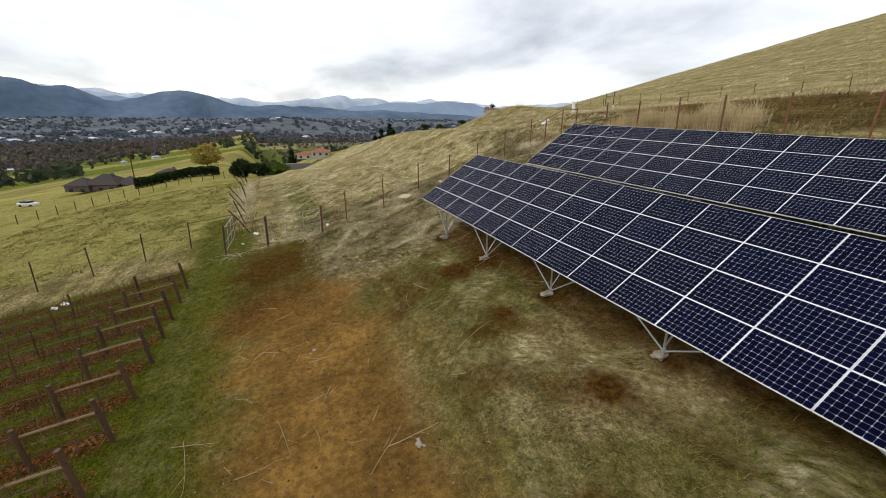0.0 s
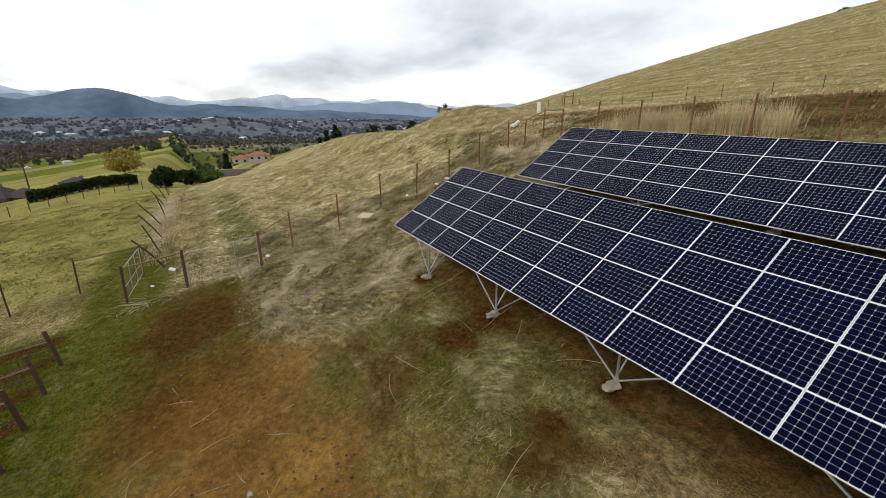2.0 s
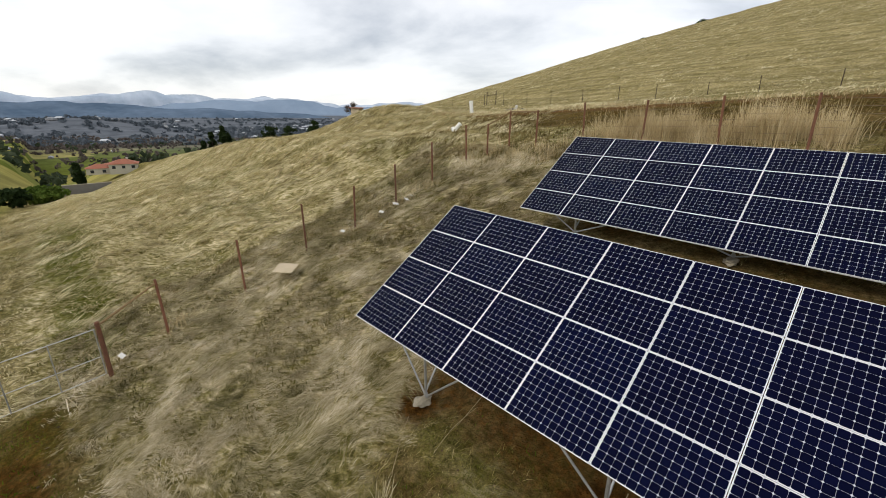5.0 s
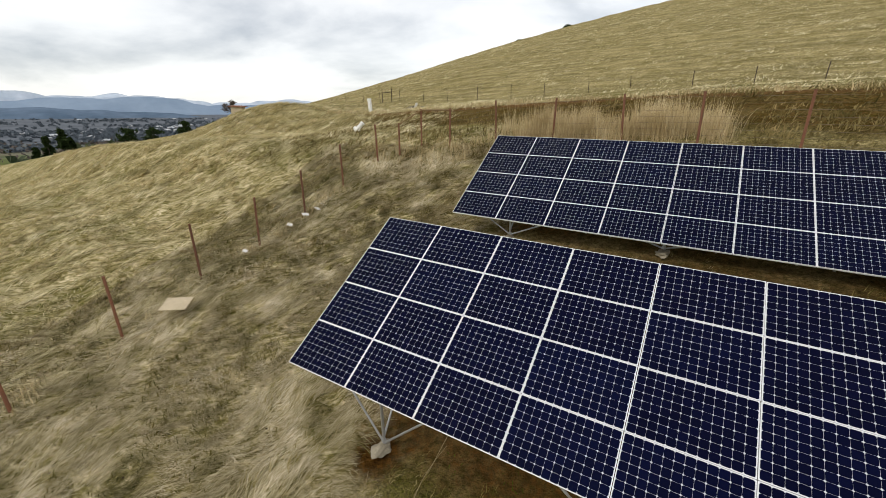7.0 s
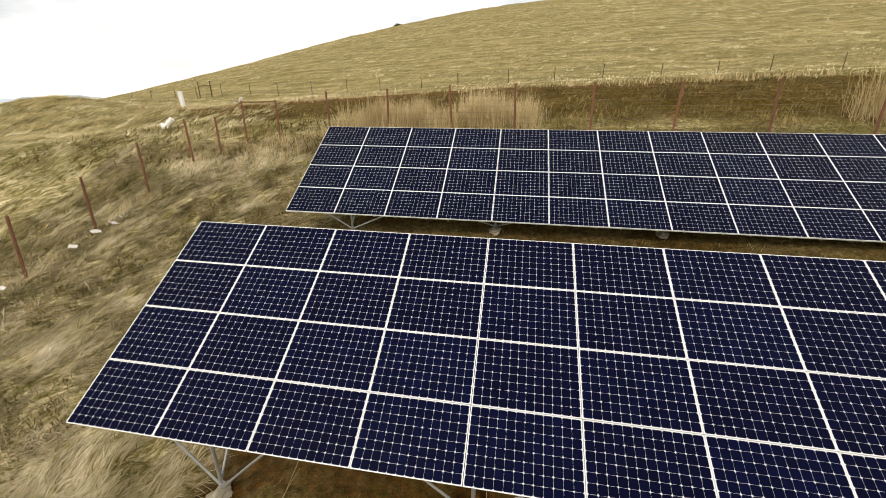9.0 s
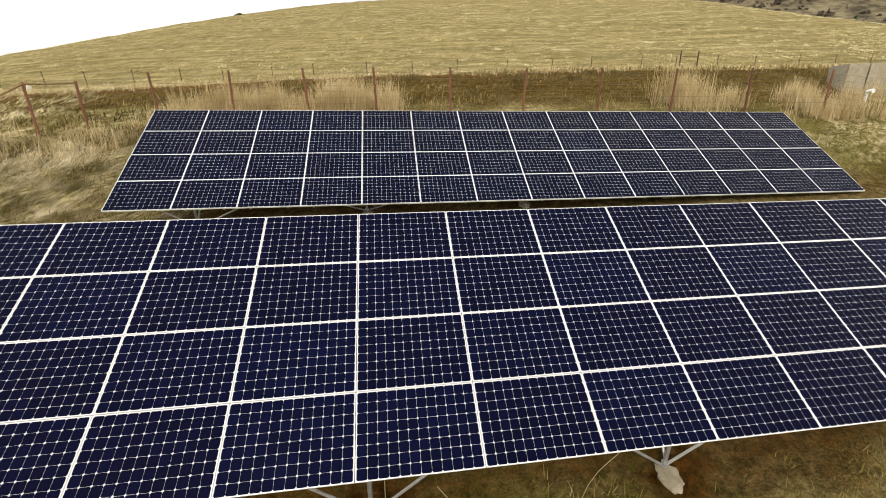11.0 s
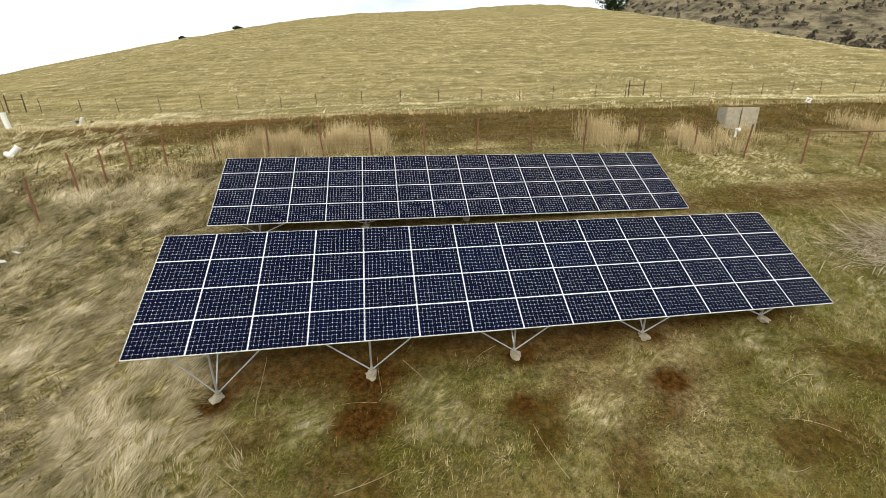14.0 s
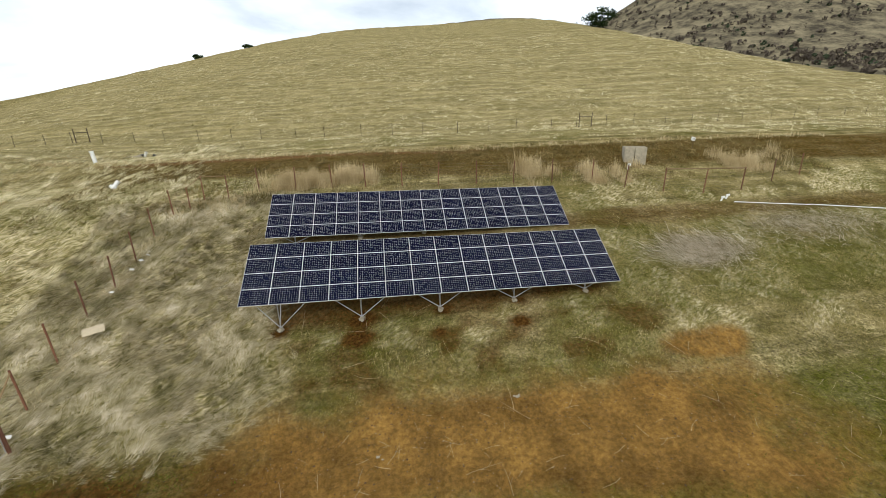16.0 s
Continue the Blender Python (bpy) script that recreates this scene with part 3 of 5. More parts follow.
def panel_meshes():
    bm = bmesh.new()
    t, d = 0.009, 0.046
    for sx, sy, cx, cy in ((PW, t, PW / 2, t / 2), (PW, t, PW / 2, PH - t / 2), (t, PH - 2 * t, t / 2, PH / 2), (t, PH - 2 * t, PW - t / 2, PH / 2)):
        bm_box(bm, (sx, sy, d), Matrix.Translation((cx, cy, -d / 2)), 0.0015)
    frame_me = bpy.data.meshes.new("solar_panel"); bm.to_mesh(frame_me); bm.free(); frame_me.materials.append(ALU)
    bm = bmesh.new()
    bm_box(bm, (PW - 2 * t, PH - 2 * t, 0.006), Matrix.Translation((PW / 2, PH / 2, -0.006)))
    sheet_me = bpy.data.meshes.new("backsheet"); bm.to_mesh(sheet_me); bm.free(); sheet_me.materials.append(SHEET)
    verts, faces = [], []
    pitch, c, cut = 0.1276, 0.1250, 0.0152
    x0, y0 = (PW - 12 * pitch) / 2, (PH - 8 * pitch) / 2
    for i in range(12):
        for j in range(8):
            ax, ay = x0 + i * pitch + (pitch - c) / 2, y0 + j * pitch + (pitch - c) / 2
            k = len(verts)
            verts += [(ax + cut, ay, 0), (ax + c - cut, ay, 0), (ax + c, ay + cut, 0), (ax + c, ay + c - cut, 0), (ax + c - cut, ay + c, 0), (ax + cut, ay + c, 0), (ax, ay + c - cut, 0), (ax, ay + cut, 0)]
            faces.append(tuple(range(k, k + 8)))
    cell_me = mesh_from("cell_grid", [(a, b, -0.0018) for a, b, _ in verts], faces, CELL)
    return frame_me, sheet_me, cell_me


FRAME_ME, SHEET_ME, CELL_ME = panel_meshes()
FEET_X = (1.8, 6.36, 10.97, 15.53, 20.1)


def solar_array(origin, label):
    base = Matrix((AX_U.to_4d(), AX_V.to_4d(), AX_N.to_4d(), (0, 0, 0, 1))).transposed()
    for i in range(3):
        base[3][i] = 0
    base.translation = origin
    base[3][3] = 1
    root = tagged(new("solar_array"), label, "solar array", "ground-mounted arrays on the slope")
    root.location = (origin.x + 11, origin.y + 1.7, ground_z(origin.x + 11, origin.y + 1.7))
    inv = Matrix.Translation(-root.location)

    def put(name, me, m, parent=root):
        ob = new(name, me)
        ob.parent = parent
        ob.matrix_local = m
        return ob

    for i in range(14):
        for j in range(4):
            m = inv @ base @ Matrix.Translation((i * PX + 0.005, j * PY + 0.005, 0.0015 * math.sin(i * 2.3 + j * 1.7)))
            p = put("solar_panel", FRAME_ME, m)
            put("backsheet", SHEET_ME, Matrix(), p)
            tagged(put("cell_grid", CELL_ME, Matrix(), p), kind="stuff")

    def world(u, v, n):
        return base @ Vector((u, v, n)) - root.location

    # mid clamps between the panels, rails under them, and the long pipes that carry the rails
    for i in range(14):
        for du in (0.32, 1.24):
            bm = bmesh.new()
            bm_box(bm, (0.045, 4.2, 0.05), Matrix.Translation((0, 2.1, 0)))
            part("rail", bm, GALV, root).matrix_local = inv @ base @ Matrix.Translation((i * PX + du, 0.02, -0.075))
    for v in (0.75, 3.35):
        bm = bmesh.new()
        bm_tube(bm, [world(-0.05 + 0.15, v, -0.15), world(21.85, v, -0.15)], 0.05, 10)
        part("cross_pipe", bm, GALV, root)
    for fx in FEET_X:
        for fv, fy in ((0.75, 0.77), (3.35, 2.75)):
            gx_, gy_ = origin.x + fx, origin.y + fy
            foot = Vector((gx_, gy_, ground_z(gx_, gy_))) - root.location
            bm = bmesh.new()
            bm_lump(bm, (0.16, 0.23, 0.10), Matrix.Translation(foot + Vector((0, -0.12, 0.02))), 0.6, int(fx * 7 + fy), 3)
            part("concrete_footing", bm, CONCRETE, root, "lumpy poured concrete footing")
            top_ = world(fx, fv, -0.16)
            bm = bmesh.new(); bm_tube(bm, [foot, top_], 0.033, 10)
            part("post", bm, GALV, root, "galvanised steel pipe post")
            for s in (-2.15, 2.15):
                s = min(max(fx + s, 0.2), 21.8) - fx
                bm = bmesh.new(); bm_tube(bm, [foot + Vector((0.02 * s, 0, 0.13)), world(fx + s, fv, -0.16)], 0.024, 8)
                part("brace", bm, GALV, root)
                bm = bmesh.new(); bm_box(bm, (0.07, 0.09, 0.07), Matrix.Translation(world(fx + s, fv, -0.16)), 0.01)
                part("clamp", bm, GALV, root)
            bm = bmesh.new(); bm_tube(bm, [foot + Vector((0, 0, 0.08)), foot + Vector((0, 0, 0.19))], 0.05, 10)
            part("base_collar", bm, GALV, root)
        bm = bmesh.new()
        gx_ = origin.x + fx
        a_ = Vector((gx_, origin.y + 0.77, ground_z(gx_, origin.y + 0.77) + 0.25)) - root.location
        bm_tube(bm, [a_, world(fx, 3.3, -0.17)], 0.024, 8)
        part("back_stay", bm, GALV, root)
    return root


solar_array(FRONT, "lower solar array of dark blue panels on galvanised pipe legs")
solar_array(REAR, "upper solar array of dark blue panels behind the first")


# ---- fences ----
def post(x, y, h, r=0.048, lean=(0, 0), material=RUST, name="fence_post", label="rusted steel pipe fence post", sides=8, group="fence posts"):
    ob = tagged(new(name, None), label, "post", group)
    z = ground_z(x, y)
    ob.location = (x, y, z)
    bm = bmesh.new()
    bm_tube(bm, [(0, 0, -0.25), (lean[0] * h * 0.5, lean[1] * h * 0.5, h * 0.5), (lean[0] * h, lean[1] * h, h)], r, sides, r * 0.96)
    part("pipe" if material is RUST else "shaft", bm, material, ob)
    bm = bmesh.new()
    bm_tube(bm, [(lean[0] * h, lean[1] * h, h - 0.002), (lean[0] * h, lean[1] * h, h + 0.02)], r * 1.12, sides, r * 0.75)
    part("cap", bm, material, ob)
    return Vector((x + lean[0] * h, y + lean[1] * h, z + h)), Vector((x, y, z))


def wires(pairs, fractions, name, label, radius=0.0035, sag=0.02):
    """Strands from post to post; each strand is a part."""
    root = tagged(new(name), label, "fence wire")
    root.location = pairs[0][1]
    for f in fractions:
        bm = bmesh.new()
        for (t0, b0), (t1, b1) in zip(pairs, pairs[1:]):
            a, b = b0.lerp(t0, f) - pairs[0][1], b1.lerp(t1, f) - pairs[0][1]
            bm_tube(bm, [a, (a + b) / 2 - Vector((0, 0, sag)), b], radius, 4, caps=False)
        tagged(part("strand", bm, WIRE, root), kind="stuff")


def rail(a, b, r=0.035, material=RAILWOOD, name="fence_rail", label="weathered wooden top rail between two posts"):
    ob = tagged(new(name), label, "rail", "fence rails")
    ob.location = a
    bm = bmesh.new()
    mid = (b - a) / 2 + Vector((0, 0, -0.01))
    bm_tube(bm, [Vector(), mid, b - a], r, 8, r * 0.85)
    part("bar", bm, material, ob)


rng = random.Random(4)


def j(k):
    return rng.uniform(-k, k)


WEST = [(-8.75, -2.8, 2.15), (-9.4, 0.3, 2.35), (-9.5, 3.3, 2.25), (-9.3, 5.9, 2.2), (-9.2, 8.5, 2.15), (-9.0, 11.0, 2.1), (-8.4, 13.2, 2.0)]
west = [post(x, y, h, lean=(j(0.03), j(0.03))) for x, y, h in WEST]
gate_r = post(-8.25, -4.7, 2.1, 0.07, (0.0, 0.0), RUST, "gate_post", "stout rusted gate post")
gate_l = post(-8.8, -8.5, 2.2, 0.075, (0.0, 0.02), POSTWOOD, "gate_post", "stout brown wooden gate post")
brace_l = post(-9.25, -11.3, 2.1, 0.07, (0.02, 0.05), POSTWOOD, "gate_post", "stout brown wooden gate post")
rail(gate_r[0] - Vector((0, 0, 0.12)), west[0][0] - Vector((0, 0, 0.12)), 0.04)
rail(gate_l[0] - Vector((0, 0, 0.12)), brace_l[0] - Vector((0, 0, 0.12)), 0.05)
wires([gate_r] + west, (0.15, 0.35, 0.55, 0.75, 0.95), "fence_wire", "thin wire strands of the side fence")
SOUTH = [(-13.4, -14.0), (-12.8, -16.9), (-12.2, -19.9), (-11.6, -22.8), (-11.0, -25.8)]
south = [post(x, y, 2.1, 0.045, (j(0.05), j(0.04)), DARKPOST, label="dark weathered fence post") for x, y in SOUTH]
inner = post(-13.6, -10.9, 2.0, 0.06, (0.0, 0.03), RUST, "gate_post", "stout rusted steel gate post")
rail(south[0][0] - Vector((0, 0, 0.1)), inner[0] - Vector((0, 0, 0.1)), 0.045)
wires(south, (0.3, 0.6, 0.9), "fence_wire", "thin wire strands beside the vineyard")
LANE = [(-14.3, -9.7), (-18.6, -10.3), (-22.5, -10.2), (-27.0, -10.4), (-32.0, -10.5), (-37.5, -10.6), (-43.5, -10.8), (-50.0, -10.9), (-57.0, -11.1)]
lane = [post(x, y, 2.1, 0.05, (0.18 + j(0.15), -0.42 + j(0.3)), DARKPOST, label="leaning dark wooden fence post") for x, y in LANE]
wires(lane, (0.2, 0.5, 0.8), "fence_wire", "slack wire strands of the leaning fence")
BACK = [(-4.6, 14.6), (-2.35, 15.5), (0.7, 15.2), (3.75, 15.1), (6.6, 14.8), (9.75, 14.6), (12.9, 14.4), (16.3, 14.2), (19.6, 13.9), (23.1, 13.6), (26.7, 13.2), (29.2, 12.0), (32.2, 10.9), (35.6, 10.3), (39.4, 10.4), (43.5, 11.5), (47.5, 12.5)]
back = [post(x, y, 2.0, lean=(j(0.05) + 0.03 * (x > 25), j(0.04))) for x, y in BACK]
corner = [post(-6.6, 14.9, 1.95), post(-7.4, 13.9, 1.75)]
rail(back[0][0] - Vector((0, 0, 0.05)), corner[0][0] - Vector((0, 0, 0.05)), 0.04)
rail(corner[0][0] - Vector((0, 0, 0.05)), corner[1][0] - Vector((0, 0, 0.05)), 0.04)
wires(back, (0.08, 0.2, 0.32, 0.44, 0.56, 0.68, 0.8, 0.92), "fence_wire", "wire mesh strands of the upper fence")
rail(back[12][0] - Vector((0, 0, 0.08)), back[14][0] - Vector((0, 0, 0.08)), 0.06)


def tube_gate(a, b):
    root = tagged(new("tube_gate"), "light grey tube gate with thin mesh, closed", "gate")
    root.location = a[1]
    for f, r in ((0.9, 0.015), (0.42, 0.013), (0.1, 0.012)):
        p, q = a[1].lerp(a[0], f) - a[1], b[1].lerp(b[0], f) - a[1]
        p2, q2 = p.lerp(q, 0.03), p.lerp(q, 0.97)
        bm = bmesh.new(); bm_tube(bm, [p2, q2], r, 8)
        part("tube", bm, GALV, root)
    for s in (0.03, 0.34, 0.66, 0.97):
        lo, hi = a[1].lerp(b[1], s), a[0].lerp(b[0], s)
        bm = bmesh.new(); bm_tube(bm, [lo.lerp(hi, 0.1) - a[1], lo.lerp(hi, 0.9) - a[1]], 0.018 if 0.1 < s < 0.9 else 0.022, 8)
        part("upright", bm, GALV, root)
    bm = bmesh.new()
    for k in range(1, 34):
        lo, hi = a[1].lerp(b[1], k / 34), a[0].lerp(b[0], k / 34)
        bm_tube(bm, [lo.lerp(hi, 0.1) - a[1], lo.lerp(hi, 0.9) - a[1]], 0.0009, 3, caps=False)
    for k in range(1, 12):
        f = 0.1 + 0.8 * k / 12
        bm_tube(bm, [a[1].lerp(a[0], f) - a[1], b[1].lerp(b[0], f) - a[1]], 0.0009, 3, caps=False)
    part("mesh_infill", bm, WIRE, root)


tube_gate(gate_l, gate_r)
tube_gate(brace_l, inner)

# the long fence across the hill
hill_posts = []
for k in range(31):
    x = -50 + k * 4.6 + j(0.4)
    y = 38.2 + max(0, 15 - x) * 0.19 + j(0.15)
    hill_posts.append(post(x, y, 1.5 + j(0.12), 0.032, (j(0.05), j(0.05)), DARKPOST, label="thin dark fence post on the hillside", sides=6, group="hill fence posts"))
wires(hill_posts, (0.45, 0.9), "fence_wire", "thin wires across the hillside", 0.003)
for x in (-36.0, 37.5):
    y = 38.2 + max(0, 15 - x) * 0.19
    a = post(x, y, 2.0, 0.06, material=DARKPOST, label="tall dark gate post on the hillside")
    b = post(x + 1.9, y - 0.1, 2.0, 0.06, material=DARKPOST, label="tall dark gate post on the hillside")
    rail(a[0] - Vector((0, 0, 0.55)), b[0] - Vector((0, 0, 0.55)), 0.04, DARKPOST, label="dark cross rail of a hillside brace")


# ---- blades and stems ----
nrng = np.random.default_rng(12)


def blades(name, px, py, length, width, direction, droop, material, label, category="grass", pieces=2):
    """Bent stems standing on the ground: one mesh."""
    n = len(px)
    z = height(px, py) - 0.02
    a = direction
    lx, ly = np.cos(a), np.sin(a)
    wx, wy = -ly * width / 2, lx * width / 2
    verts = np.zeros((n, 5, 3), np.float32)
    first = np.where(droop > 0.85, droop * 0.86, droop * 0.5)
    up1, out1 = length * 0.55 * np.cos(first), length * 0.55 * np.sin(first)
    up2, out2 = up1 + length * 0.45 * np.cos(droop), out1 + length * 0.45 * np.sin(droop)
    verts[:, 0] = np.stack([px - wx, py - wy, z], -1)
    verts[:, 1] = np.stack([px + wx, py + wy, z], -1)
    mx, my = px + lx * out1, py + ly * out1
    ex, ey = px + lx * out2, py + ly * out2
    mz = np.maximum(z + up1, height(mx, my) + 0.03 + 0.05 * length)
    ez = np.maximum(z + up2, height(ex, ey) + 0.02)
    verts[:, 2] = np.stack([mx + wx * 0.8, my + wy * 0.8, mz], -1)
    verts[:, 3] = np.stack([mx - wx * 0.8, my - wy * 0.8, mz], -1)
    verts[:, 4] = np.stack([ex, ey, ez], -1)
    k = np.arange(n, dtype=np.int32)[:, None] * 5
    q = k + np.array([0, 1, 2, 3], np.int32)
    t = k + np.array([3, 2, 4], np.int32)
    return tagged(new(name, big_mesh(name, verts.reshape(-1, 3), q, t, material)), label, category, kind="stuff")


def clumped(n_clumps, per, x0, x1, y0, y1, keep, spread_=0.16):
    cx, cy = nrng.uniform(x0, x1, n_clumps * 4), nrng.uniform(y0, y1, n_clumps * 4)
    ok = nrng.random(len(cx)) < keep(cx, cy)
    cx, cy = cx[ok][:n_clumps], cy[ok][:n_clumps]
    tone = nrng.random(len(cx))
    bx = np.repeat(cx, per) + nrng.normal(0, spread_, len(cx) * per)
    by = np.repeat(cy, per) + nrng.normal(0, spread_, len(cx) * per)
    return bx, by, np.repeat(tone, per)


GREYSTRAW = blade_mat("bleached_matted_straw", [(0.14, 0.125, 0.045), (0.36, 0.305, 0.165), (0.6, 0.52, 0.35), (0.84, 0.76, 0.59)])
PALE = blade_mat("pale_hill_straw", [(0.22, 0.2, 0.07), (0.5, 0.44, 0.23), (0.76, 0.67, 0.43), (0.92, 0.85, 0.64)])
SHORT = blade_mat("short_olive_grass", [(0.045, 0.05, 0.008), (0.125, 0.115, 0.024), (0.29, 0.235, 0.085), (0.58, 0.48, 0.28)])
LUSH = blade_mat("fresh_green_grass", [(0.028, 0.05, 0.003), (0.07, 0.105, 0.006), (0.14, 0.165, 0.02)])
BANK = blade_mat("brown_bank_weeds", [(0.06, 0.053, 0.016), (0.13, 0.098, 0.034), (0.21, 0.165, 0.065), (0.38, 0.28, 0.13)])
REED = blade_mat("pale_tan_reeds", [(0.3, 0.22, 0.1), (0.54, 0.43, 0.24), (0.78, 0.67, 0.44)])


def bare(x, y):
    d, k, g, r, m = zones(x, y)
    return np.clip(np.maximum(d, k) * 1.5, 0, 1)


def comb(x, y):
    """The way in which the wind has laid the grass, in swirls across the slope."""
    return 0.5 + (cloudy(x / 1.6, y / 1.6, 61, 3) - 0.5) * 4.2


# matted bleached grass round the arrays, thickest to the west
def k_mat(x, y):
    west_ = 1 - smooth01(x + (cloudy(x / 4, y / 4, 71) - 0.5) * 8, -2.0, 3)
    low = smooth01(y, -7.5, -4.5)
    return np.clip(0.95 * west_, 0, 1) * low * (1 - bare(x, y)) * (1 - smooth01(y, 14, 17) * 0.7)


bx, by, tone = clumped(8000, 22, -14, 12, -8, 15, k_mat, 0.10)
n_ = len(bx)
blades("matted_grass", bx, by, nrng.uniform(0.2, 0.5, n_) * (0.6 + 0.7 * tone), nrng.uniform(0.008, 0.02, n_), comb(bx, by) + nrng.normal(0, 0.28, n_) + (tone - 0.5) * 0.8, nrng.uniform(1.0, 1.7, n_), GREYSTRAW, "matted bleached dry grass laid in swirls")
bx, by, tone = clumped(2200, 14, -14, 12, -8, 15, k_mat, 0.12)
n_ = len(bx)
blades("matted_grass", bx, by, nrng.uniform(0.15, 0.4, n_), nrng.uniform(0.01, 0.022, n_), comb(bx, by) + nrng.normal(0, 0.5, n_), nrng.uniform(0.6, 1.5, n_), SHORT, "olive grass between the bleached swirls")


def k_short(x, y):
    return (1 - bare(x, y)) * smooth01(y, -7, -4) * smooth01(x, -3.0, 2.0)


bx, by, tone = clumped(14000, 9, -6, 46, -7, 14, k_short, 0.10)
n_ = len(bx)
blades("short_grass", bx, by, nrng.uniform(0.08, 0.3, n_), nrng.uniform(0.007, 0.015, n_), comb(bx, by) + nrng.normal(0, 0.7, n_), nrng.uniform(0.9, 1.6, n_), SHORT, "short olive and straw grass round the arrays")


def k_slope(x, y):
    return 0.35 + 0.65 * smooth01(cloudy(x / 3, y / 3, 81), 0.4, 0.6) * (1 - bare(x, y))


bx, by, tone = clumped(9500, 14, -62, -9, -9, 36, k_slope, 0.17)
n_ = len(bx)
blades("hill_grass", bx, by, nrng.uniform(0.35, 0.9, n_), nrng.uniform(0.015, 0.04, n_), comb(bx, by) + nrng.normal(0, 0.3, n_), nrng.uniform(1.1, 1.7, n_), PALE, "tufted straw grass on the open slope")
bx, by, tone = clumped(9500, 9, -70, 120, 26, 140, lambda x, y: 0.04 + 0.96 * smooth01(cloudy(x / 10, y / 1.5, 91), 0.46, 0.56), 0.3)
n_ = len(bx)
blades("hill_grass", bx, by, nrng.uniform(0.25, 0.6, n_), nrng.uniform(0.03, 0.085, n_), comb(bx, by) + nrng.normal(0, 0.5, n_), nrng.uniform(1.0, 1.7, n_), PALE, "straw tufts over the rounded hill")


bx, by, tone = clumped(5500, 7, -56, -14, -36, -11, lambda x, y: 0.2 + 0.8 * smooth01(cloudy(x / 2.5, y / 1.5, 85), 0.42, 0.6), 0.16)
n_ = len(bx)
blades("field_grass", bx, by, nrng.uniform(0.12, 0.35, n_), nrng.uniform(0.02, 0.045, n_), comb(bx, by) + nrng.normal(0, 0.6, n_), nrng.uniform(0.8, 1.6, n_), SHORT, "grazed straw and green grass of the open field")


def k_green(x, y):
    d, k, g, r, m = zones(x, y)
    return smooth01(g, 0.35, 0.8) * (1 - np.clip(d, 0, 1))


bx, by, tone = clumped(4500, 7, -28, 26, -27, 8, k_green, 0.14)
n_ = len(bx)
blades("green_grass", bx, by, nrng.uniform(0.05, 0.16, n_), nrng.uniform(0.015, 0.03, n_), nrng.uniform(0, 6.28, n_), nrng.uniform(0.2, 1.2, n_), LUSH, "fresh green grass along the vineyard edge")


# tall reeds on the bank and along the fences
def reeds(name, x0, x1, y0, y1, n, h0, h1, keep, label):
    def soft(x, y):
        e = np.minimum(np.minimum(x - x0, x1 - x) / 1.6, np.minimum(y - y0, y1 - y) / 0.5) + (cloudy(x * 0.9, y * 0.9, 131) - 0.5) * 1.6
        return keep(x, y) * smooth01(e, 0.0, 0.7)

    bx, by, tone = clumped(n, 9, x0, x1, y0, y1, soft, 0.2)
    tone = 0.5 * tone + smooth01(cloudy(bx / 1.1, by / 1.1, 133), 0.3, 0.7) * 0.6
    m = len(bx)
    blades(name, bx, by, nrng.uniform(h0, h1, m) * (0.4 + 0.75 * tone), nrng.uniform(0.009, 0.024, m), nrng.uniform(0, 6.28, m), np.abs(nrng.normal(0.25, 0.5, m)), REED, label)


reeds("tall_reeds", -3.2, 8.0, 14.9, 17.6, 900, 0.7, 1.6, lambda x, y: smooth01(cloudy(x / 1.5, y / 1.5, 101), 0.4, 0.6), "tall pale dry reeds along the upper fence")
reeds("tall_reeds", 20.5, 33.5, 12.6, 15.8, 700, 0.6, 1.5, lambda x, y: smooth01(cloudy(x / 1.5, y / 1.5, 103), 0.42, 0.6), "tall pale dry reeds by the concrete box")
reeds("tall_reeds", 19.8, 23.0, 14.6, 16.8, 130, 1.2, 2.3, lambda x, y: 1 + 0 * x, "clump of tall pale reeds by the fence")
reeds("tall_reeds", 41, 50, 13, 18, 350, 0.7, 1.6, lambda x, y: smooth01(cloudy(x / 1.5, y / 1.5, 105), 0.45, 0.6), "tall pale dry reeds at the fence end")
reeds("fence_grass", -50, -15, -11.2, -9.4, 420, 0.2, 0.6, lambda x, y: 0.3 + 0.7 * smooth01(cloudy(x / 1.5, y / 1.5, 106), 0.35, 0.6), "bleached dry brush along the leaning fence")
reeds("fence_grass", -9.9, -8.2, -3, 14, 90, 0.2, 0.6, lambda x, y: smooth01(cloudy(x / 1.5, y / 1.5, 107), 0.35, 0.6), "pale dry grass along the side fence")
reeds("fence_grass", -9.0, -2.5, 12.8, 15.5, 110, 0.25, 0.7, lambda x, y: smooth01(cloudy(x / 2, y / 2, 108), 0.4, 0.6), "dry brush in the fence corner")

bx, by, tone = clumped(3000, 7, -20, 52, 13, 23, lambda x, y: 0.25 + 0.75 * smooth01(cloudy(x / 2, y / 1.2, 111), 0.42, 0.6), 0.2)
n_ = len(bx)
blades("bank_grass", bx, by, nrng.uniform(0.12, 0.4, n_), nrng.uniform(0.03, 0.07, n_), comb(bx, by) + nrng.normal(0, 0.8, n_), nrng.uniform(0.5, 1.5, n_), BANK, "short brown and olive tufts on the cut bank")
bx, by, tone = clumped(1100, 7, -30, 60, 21, 34, lambda x, y: (np.abs(y + np.where(x < 15, 0.2 * (x - 15), 0) - 21.6) < 0.8) * 1.0, 0.2)
n_ = len(bx)
